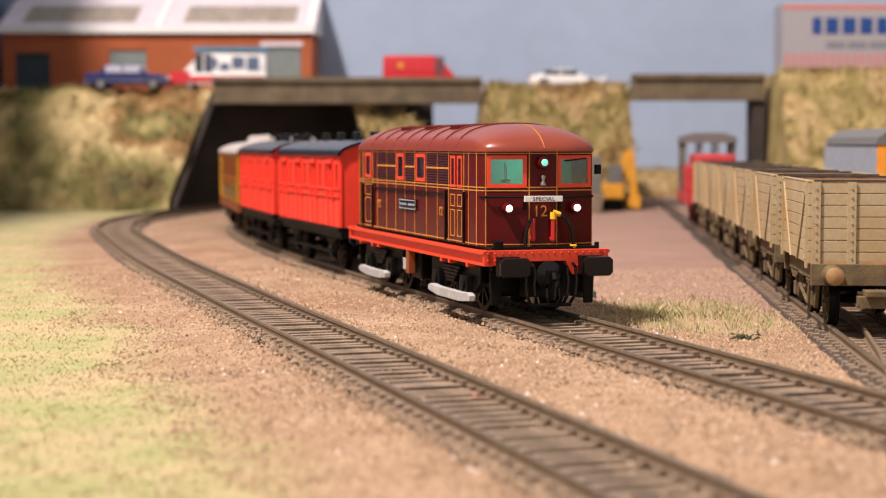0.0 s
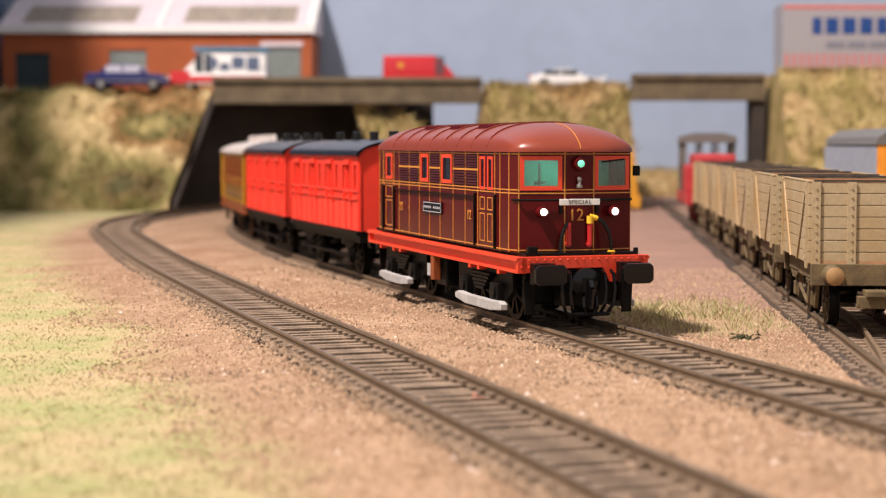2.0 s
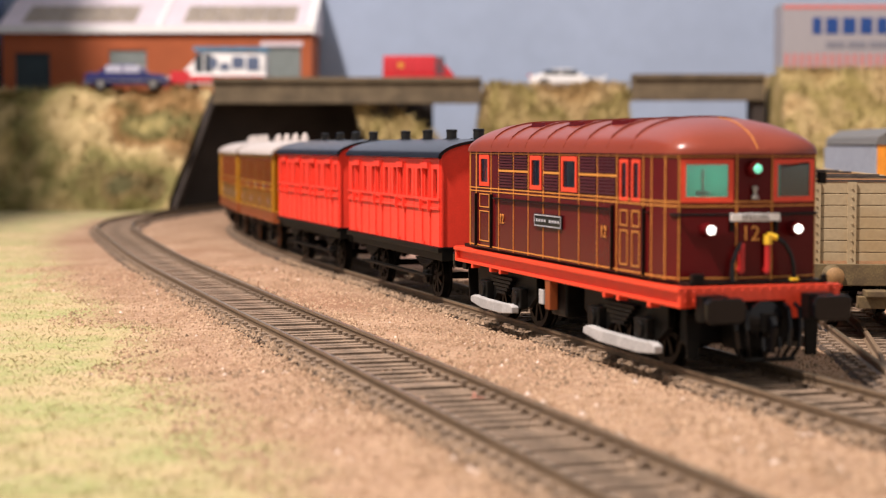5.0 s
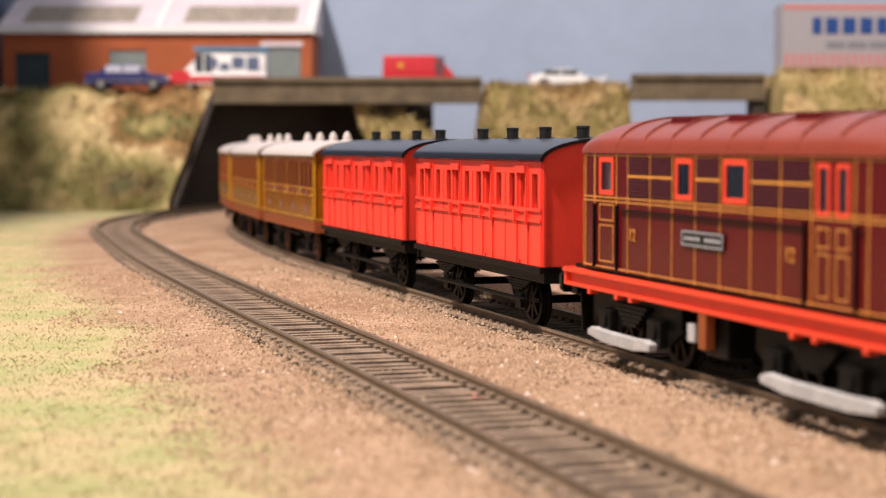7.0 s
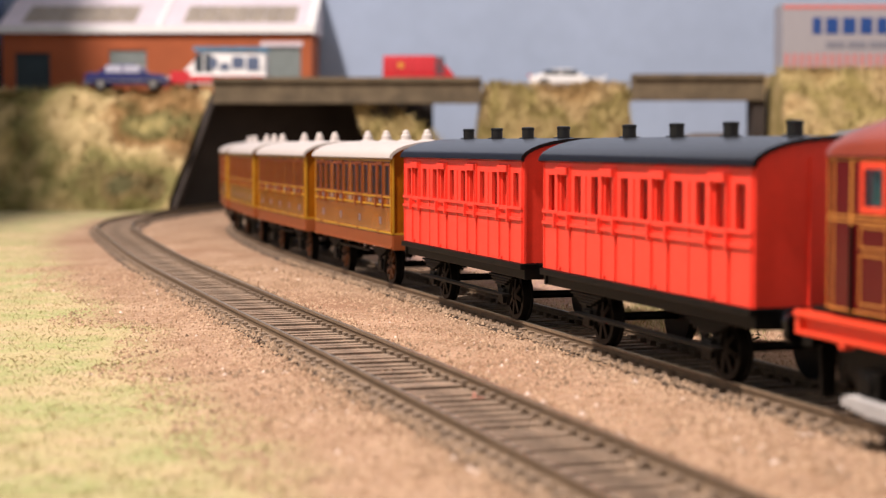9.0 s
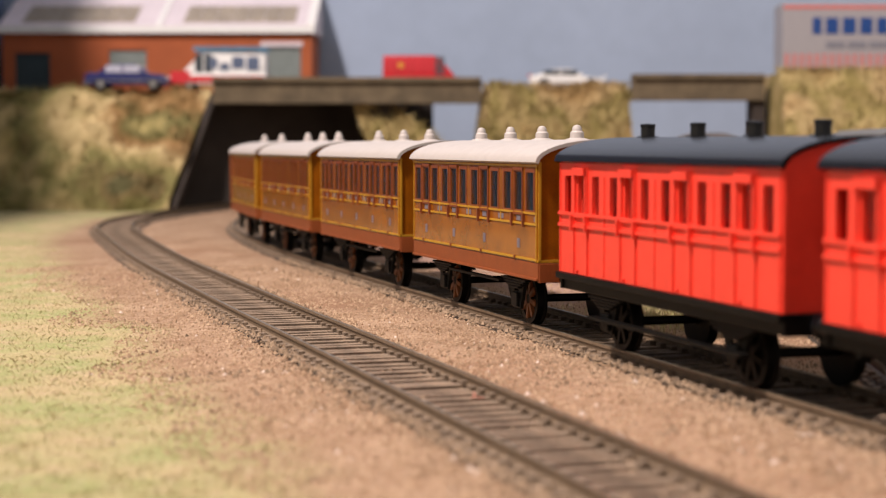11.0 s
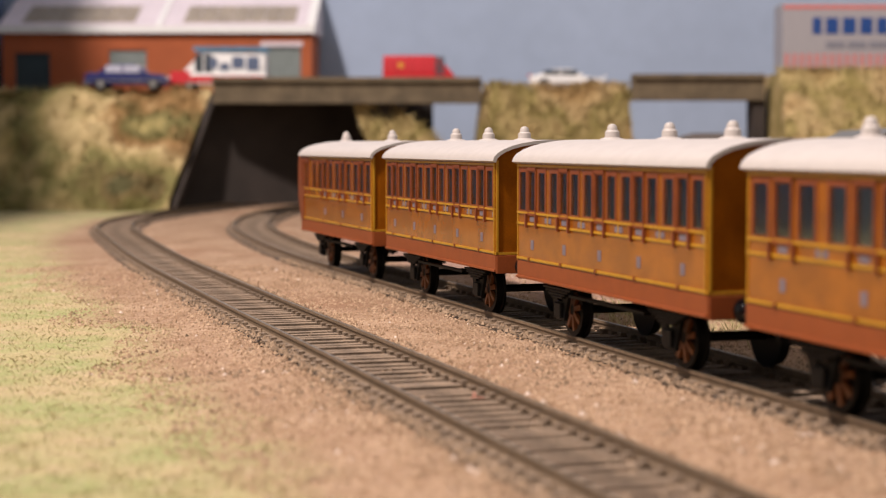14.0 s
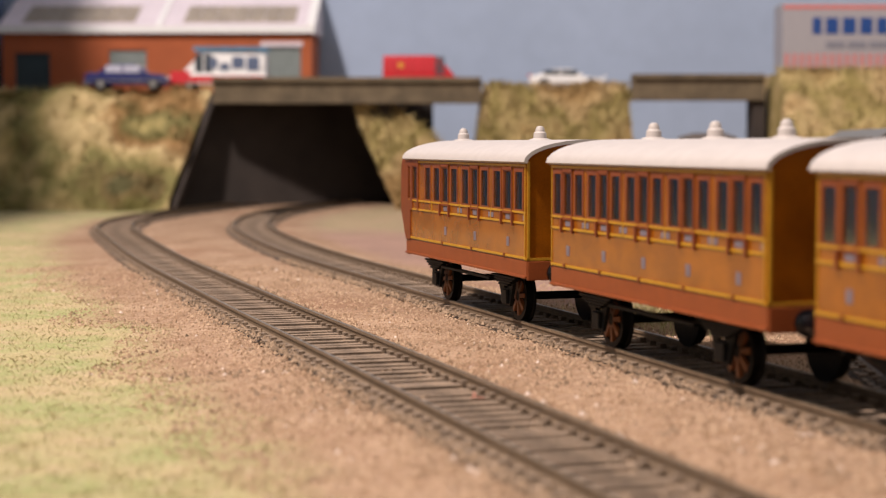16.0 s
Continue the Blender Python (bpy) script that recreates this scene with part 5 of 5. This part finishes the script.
    for y, z, mt in ((-2.7, 22.0, M_HOSERED), (2.7, 21.8, M_HOSERED)):
        bm = bmesh.new()
        rod(bm, (-2.8, y, z - 2.6), (-2.8, y, z + 2.6), 0.62, 10)
        rod(bm, (-3.6, y, z - 2.4), (-2.8, y, z - 2.4), 0.75, 8)
        part("pipe_socket", bm, mt, t, "red pipe cock", smooth=True)
    bm = bmesh.new()
    rod(bm, (-2.8, 2.7, 24.4), (-2.8, 2.7, 26.2), 0.85, 10)
    rod(bm, (-2.8, 2.6, 26.0), (-2.6, 4.5, 25.6), 0.8, 10, 0.6)
    part("pipe_cap", bm, M_YELLOW, t, "yellow pipe elbow", smooth=True)
    bm = bmesh.new()
    bent_rod(bm, [(-2.6, 4.4, 25.6), (-2.0, 5.9, 24.6), (-1.8, 7.1, 22.4), (-1.8, 7.7, 20.0), (-1.8, 7.8, 17.6)], 0.45, 8)
    part("jumper_cable", bm, M_BLACKGLOSS, t, "black jumper cable", smooth=True)
    bm = bmesh.new()
    bent_rod(bm, [(-2.8, -2.9, 24.6), (-2.0, -4.0, 23.6), (-1.8, -4.9, 21.4), (-1.8, -5.2, 18.6), (-1.6, -5.0, 16.6)], 0.45, 8)
    part("jumper_cable", bm, M_BLACKGLOSS, t, "black jumper cable", smooth=True)
    boxes("cable_plug", [(-2.6, -1.0, 7.1, 8.5, 16.9, 18.0)], M_YELLOW, t, "yellow plug", 0.2)
    boxes("lamp_iron", [(-2.5, -0.8, -13.6, -11.2, 16.9, 19.2)], M_BLACK, t, bevel=0.3)
    boxes("lamp_iron", [(-1.8, -0.8, 13.4, 14.4, 16.9, 18.6)], M_BLACK, t, bevel=0.2)
    boxes("mirror", [(-7.5, -6.5, 15.7, 17.2, 35.6, 38.0)], M_BLACK, t)
    bm = bmesh.new()
    rod(bm, (-5.4, 12.6, 39.6), (-4.0, 6.2, 39.0), 0.22, 6)
    part("wiper", bm, M_BLACK, t)
    axles = [wheelset(t, c + k, 18.4, 7.0, M_BLACK, M_BLACK) for c in (-32.0, -103.0) for k in (-12, 12)]
    return t, axles


M_LETTERBLUE = material("faded_blue_lettering", (0.17, 0.14, 0.17), 0.5)


def coach(kind, label, vents, comps, brake=False):
    """A four-wheeled coach, 99 mm over the body, front at x = 0."""
    t = thing("railway_coach", label, "railway coach", group="coaches of the train")
    L, HALF = 99.0, 15.9
    red = kind == "red"
    mb, mr, ms = (M_COACHRED, M_COACHROOF, M_BLACK) if red else (M_TEAK, M_ROOFWHITE, M_TEAKSOLE)
    ZB, ZT = (15.4, 39.6) if red else (16.2, 39.2)
    WZ0, WZ1 = (28.4, 36.4) if red else (27.6, 36.9)
    near, far = ((-L, -HALF), (0, -HALF)), ((0, HALF), (-L, HALF))
    pitch = L / comps
    for p, q in (near, far):
        ops, doors, k = [], [], 0
        for c in range(comps):
            u = c * pitch
            if brake and c == 0:
                ops += [(2.6, 4.4, WZ0, WZ1), (6.6, 11.0, WZ0, WZ1)]
                ops.append((19.0, 23.2, WZ0, WZ1))
                continue
            w = pitch * (0.15 if red else 0.19)
            for f, is_door in ((0.19, False), (0.5, True), (0.81, False)):
                ops.append((u + pitch * f - w / 2, u + pitch * f + w / 2, WZ0, WZ1))
                if is_door:
                    doors.append(u + pitch * f)
        bm = bmesh.new()
        wall_run(bm, p, q, ZB, ZT, ops, th=0.8)
        wall = part("side_wall", bm, mb, t)
        for u0, u1, z0, z1 in ops:
            bm = bmesh.new()
            strip(bm, p, q, u0 - 0.15, u1 + 0.15, z0 - 0.15, z1 + 0.15, -0.12)
            if not red:
                part("window", bm, M_GLASS, wall)
            else:
                bm.free()
        # raised beading
        bm = bmesh.new()
        g = 0.32
        for z in ((ZB + 0.3, WZ0 - 0.5, WZ0 - 3.0, ZT - 1.2) if not red else (WZ0 - 0.5, WZ0 - 3.0)):
            strip(bm, p, q, 0, L, z, z + (0.5 if not red else 0.7), 0.22 if not red else 0.5)
        for u in [0.2, L - 0.6]:
            strip(bm, p, q, u, u + g, ZB, ZT, 0.2)
        for c in range(comps + 1):
            u = min(max(c * pitch, 0.4), L - 0.8)
            strip(bm, p, q, u - 0.2, u + 0.25, WZ0 - 3.0 if not red else ZB, WZ1 if red else WZ0, 0.22)
        for d in (doors if red else []):
            for e in (-pitch * 0.15, pitch * 0.15):
                strip(bm, p, q, d + e - 0.16, d + e + 0.16, ZB, ZT - 1.2, 0.4)
        part("beading", bm, mb if red else M_TEAKLINE, wall, "" if red else "yellow lined beading")
        for d in doors:
            bm = bmesh.new()
            surround(bm, p, q, d - pitch * 0.13, d + pitch * 0.13, WZ0 - 0.8, ZT - 1.4, 0.55, 0.55 if red else 0.32)
            strip(bm, p, q, d - pitch * 0.13, d + pitch * 0.13, WZ1 + 0.2, ZT - 1.4, 1.0 if red else 0.4)
            part("door_frame", bm, M_COACHRED if red else M_TEAKRED, wall, "red-brown door head")
            bm = bmesh.new()
            for e in (-pitch * 0.16, pitch * 0.16):
                strip(bm, p, q, d + e - 0.35, d + e + 0.35, WZ0 - 3.6, WZ0 - 0.4, 1.1 if red else 0.7)
            strip(bm, p, q, d - pitch * 0.1, d - pitch * 0.1 + 0.8, ZB + 0.2, ZB + 0.9, 0.5)
            part("door_hinge", bm, mb if red else M_TEAKRED, wall)
            if not red:
                bm = bmesh.new()
                strip(bm, p, q, d - 1.5, d + 1.5, WZ0 - 2.2, WZ0 - 1.0, 0.1)
                strip(bm, p, q, d + pitch * 0.5 - 1.9, min(L - 0.6, d + pitch * 0.5 + 1.9), WZ0 - 2.2, WZ0 - 1.0, 0.1)
                strip(bm, p, q, d - 0.9, d + 0.9, WZ0 - 8.6, WZ0 - 6.4, 0.1)
                part("lettering_bar", bm, M_LETTERBLUE, wall, "small grey-blue lettering")
        if brake:
            bm = bmesh.new()
            end = (lambda a, b: (a, b)) if p[0] < q[0] else (lambda a, b: (L - b, L - a))
            for a, b, z0, z1 in ((0, 2.4, ZB, ZT), (4.6, 6.4, WZ0 - 3, ZT), (11.2, 12.4, WZ0 - 3, ZT), (2.4, 4.6, WZ1 + 0.2, ZT), (6.4, 11.2, WZ1 + 0.2, ZT), (2.4, 4.6, ZB, WZ0 - 0.2)):
                strip(bm, p, q, *end(a, b), z0, z1, 0.36)
            part("guard_panel", bm, M_TEAKRED, wall, "red-brown guard's end panel")
        if not red:
            bm = bmesh.new()
            for (u0, u1, z0, z1) in ops:
                surround(bm, p, q, u0 - 0.8, u1 + 0.8, z0 - 0.4, z1 + 0.6, 0.8, 0.16)
            part("window_moulding", bm, M_TEAKRED, wall, "red-brown window moulding")
    for x0, x1, o in ((-0.9, 0, 1), (-L, -L + 0.9, -1)):
        bm = bmesh.new()
        box(bm, x0, x1, -HALF + 0.8, HALF - 0.8, ZB, ZT)
        prism(bm, [(-HALF, ZT)] + [(HALF * math.cos(math.pi - math.pi * i / 14), ZT + 4.6 * math.sin(math.pi * i / 14)) for i in range(1, 14)] + [(HALF, ZT)], "x", x0, x1)
        e = part("end_wall", bm, mb, t)
        bm = bmesh.new()
        for y in (-HALF + 0.2, -HALF / 3, HALF / 3, HALF - 0.7):
            box(bm, *sorted((x1 if o > 0 else x0, (x1 if o > 0 else x0) + o * 0.4)), y, y + 0.6, ZB, ZT + (1.5 if abs(y) < 8 else 0))
        if not red:
            box(bm, *sorted((x1 if o > 0 else x0, (x1 if o > 0 else x0) + o * 0.4)), -HALF, HALF, ZB, ZB + 0.6)
        part("beading", bm, mb if red else M_TEAKLINE, e)
        if brake and o < 0:
            bm = bmesh.new()
            prism(bm, [(-L - 0.4, ZB), (-L - 2, ZB), (-L - 6.5, ZB + 8), (-L - 6.5, ZT - 3), (-L - 5, ZT), (-L - 0.4, ZT)], "y", -HALF, HALF)
            part("guard_lookout", bm, M_TEAKRED, t, "red-brown bowed end", bevel=0.8)
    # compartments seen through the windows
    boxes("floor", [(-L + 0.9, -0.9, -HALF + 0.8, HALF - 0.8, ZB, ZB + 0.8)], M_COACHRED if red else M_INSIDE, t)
    if red:
        for y in (-12.6, 12.6):
            # Full-length red panel added close behind the windows to brighten them.
            boxes("window_backing", [(-L + 1.2, -1.2, y - 0.4, y + 0.4, ZB + 0.8, ZT - 0.4)], M_COACHRED, t)
    for c in range(1, comps):
        boxes("partition", [(-c * pitch - 0.4, -c * pitch + 0.4, -12.1 if red else -HALF + 0.8, 12.1 if red else HALF - 0.8, ZB + 0.8, ZT)], M_COACHRED if red else M_SEATGREY, t)
    # roof
    bm = bmesh.new()
    n = 16
    up = [((HALF + 1.0) * math.cos(math.pi * i / n), ZT - 0.1 + 5.2 * math.sin(math.pi * i / n)) for i in range(n + 1)]
    dn = [((HALF + 0.2) * math.cos(math.pi * i / n), ZT - 0.5 + 4.8 * math.sin(math.pi * i / n)) for i in range(n, -1, -1)]
    prism(bm, up + dn, "x", -L - 1.2, 1.2)
    roof = part("roof", bm, mr, t, "black arched roof" if red else "off-white arched roof", smooth=True)
    for x in vents:
        bm = bmesh.new()
        z = ZT + 4.9
        if red:
            lathe(bm, (-x, 0, z), (0, 0, 1), [(2.4, 0), (2.4, 0.35), (1.55, 0.5), (1.55, 2.3), (1.7, 2.5), (1.6, 3.0), (0.4, 3.1)], 14)
        else:
            lathe(bm, (-x, 0, z), (0, 0, 1), [(2.9, 0), (2.6, 0.35), (1.7, 0.6), (1.6, 1.9), (1.2, 2.3), (1.15, 2.9), (0.8, 3.5), (0.2, 3.7)], 16)
        part("roof_vent", bm, mr, roof, smooth=True)
    # underframe
    for s in (-1, 1):
        if red:
            boxes("solebar", [(-L - 0.6, 0.6, *sorted((s * 12.0, s * 16.7)), 13.9, 15.3), (-L - 0.2, 0.2, *sorted((s * 12.0, s * 15.2)), 11.6, 13.9)], M_BLACK, t, "black footboard and solebar", 0.2)
        else:
            boxes("solebar", [(-L - 0.3, 0.3, *sorted((s * 12.0, s * 15.9)), 12.4, 16.1), (-L - 0.3, 0.3, *sorted((s * 12.0, s * 16.3)), 12.0, 12.6)], ms, t, "brown solebar", 0.15)
        boxes("footboard", [(-84, -15, *sorted((s * 13.5, s * 15.6)), 6.3, 6.9)] if red else [(-70, -30, *sorted((s * 13.0, s * 14.6)), 9.6, 10.2)], M_BLACK, t)
    boxes("underframe", [(-L, 0, -12, 12, 11.5, ZB)], M_BLACK, t)
    for x, d in ((0.0, 1), (-L, -1)):
        boxes("headstock", [(x - 0.6, x + 0.6, -15.6, 15.6, 11.6, ZB - 0.2)], ms, t, bevel=0.15)
        for y in (-8.6, 8.6):
            buffer(t, x + d * 0.6, y, 13.2, d, M_BLACKGLOSS, M_BLACKGLOSS, 5.5, 2.4)
        bm = bmesh.new()
        box(bm, *sorted((x, x + d * 6.5)), -1.5, 1.5, 8.4, 10.0)
        box(bm, *sorted((x + d * 3, x + d * 4.2)), -3.5, 3.5, 8.0, 9.6)
        part("coupling", bm, M_BLACK, t)
    axles = [wheelset(t, x, 18.4, 6.0, M_BLACK, M_BLACK if red else M_WHEELBROWN) for x in (-21.5, -79.0)]
    for x in (-21.5, -79.0):
        for s in (-1, 1):
            w_iron(t, x, s, 12.6, M_BLACK, 6.0, 12.0)
    return t, axles


TEAK = "varnished teak four-wheeled coach with a white roof"
STOCK = [(*locomotive(), 20.0, 32.0, 103.0, 7.0)]
for kind, front, label, vents, comps, brake in (
        ("red", 171.8, "bright red four-wheeled coach behind the locomotive, black roof", (14.7, 39.5, 63.7, 88.0), 4, False),
        ("red", 284.6, "bright red four-wheeled coach with a black roof", (14.7, 39.5, 63.7, 88.0), 4, False),
        ("teak", 397.6, TEAK + " and four vents", (15.6, 39.0, 62.5, 86.5), 4, False),
        ("teak", 511.8, TEAK + " and three vents", (21.5, 50.0, 80.3), 5, False),
        ("teak", 627.0, TEAK + " and three vents", (22.5, 51.0, 80.0), 5, False),
        ("teak", 742.5, "varnished teak brake coach, white roof, last of the train", (33.0, 95.0), 4, True)):
    STOCK.append((*coach(kind, label, vents, comps, brake), front, 21.5, 79.0, 6.0))

sleepers(line_main, MAIN[36:], 5.5)
sleepers(line_near, NEAR[30:], 5.5)
sleepers(line_side, SIDING[:45], 5.5)

# the train's way: seconds and millimetres along the line
WAY = [(0.0, 209.8), (0.5, 213.2), (1.0, 218.4), (1.5, 225.3), (2.0, 233.9), (2.5, 244.2), (3.0, 256.3), (3.5, 270.0), (4.0, 285.3),
       (6.5, 376.6), (7.0, 398.2), (7.5, 421.7), (8.0, 446.3), (8.5, 471.8), (9.0, 498.4), (11.5, 652.2), (12.0, 685.4), (12.5, 718.7),
       (13.0, 752.5), (13.5, 786.8), (14.0, 821.2), (14.5, 855.6), (15.0, 889.9), (15.5, 924.2), (16.0, 958.5)]


def travelled(t):
    i = max(0, min(len(WAY) - 2, sum(1 for w in WAY if w[0] <= t) - 1))
    def slope(j):
        a, b = WAY[max(0, j - 1)], WAY[min(len(WAY) - 1, j + 1)]
        return (b[1] - a[1]) / (b[0] - a[0])
    (t0, s0), (t1, s1) = WAY[i], WAY[i + 1]
    h = t1 - t0
    u = (t - t0) / h
    m0 = 5.0 if i == 0 else slope(i)
    return (2 * u ** 3 - 3 * u ** 2 + 1) * s0 + (u ** 3 - 2 * u ** 2 + u) * h * m0 + (-2 * u ** 3 + 3 * u ** 2) * s1 + (u ** 3 - u ** 2) * h * slope(i + 1)


def motions():
    for ob, axles, front, a, b, r in STOCK:
        rows = []
        for k in range(81):
            t = k * 0.2
            s = travelled(t) - front
            over = 0.6 if r > 6.5 else 0.0
            p, q = on_line(s - a)[0], on_line(s - b)[0]
            d = (p - q).normalized()
            c = p + d * a + Vector((d[1], -d[0])) * over
            rows.append((t, pose(c[0] * MM, c[1] * MM, 0, 0, 0, math.degrees(math.atan2(d[1], d[0])))))
        walk(ob, rows)
        for axle in axles:
            x = axle.location.x
            walk(axle, [(k * 0.1, Matrix.Translation((x, 0, r * MM)) @ Matrix.Rotation((travelled(k * 0.1) - 209.8) / r, 4, "Y")) for k in range(161)])


motions()
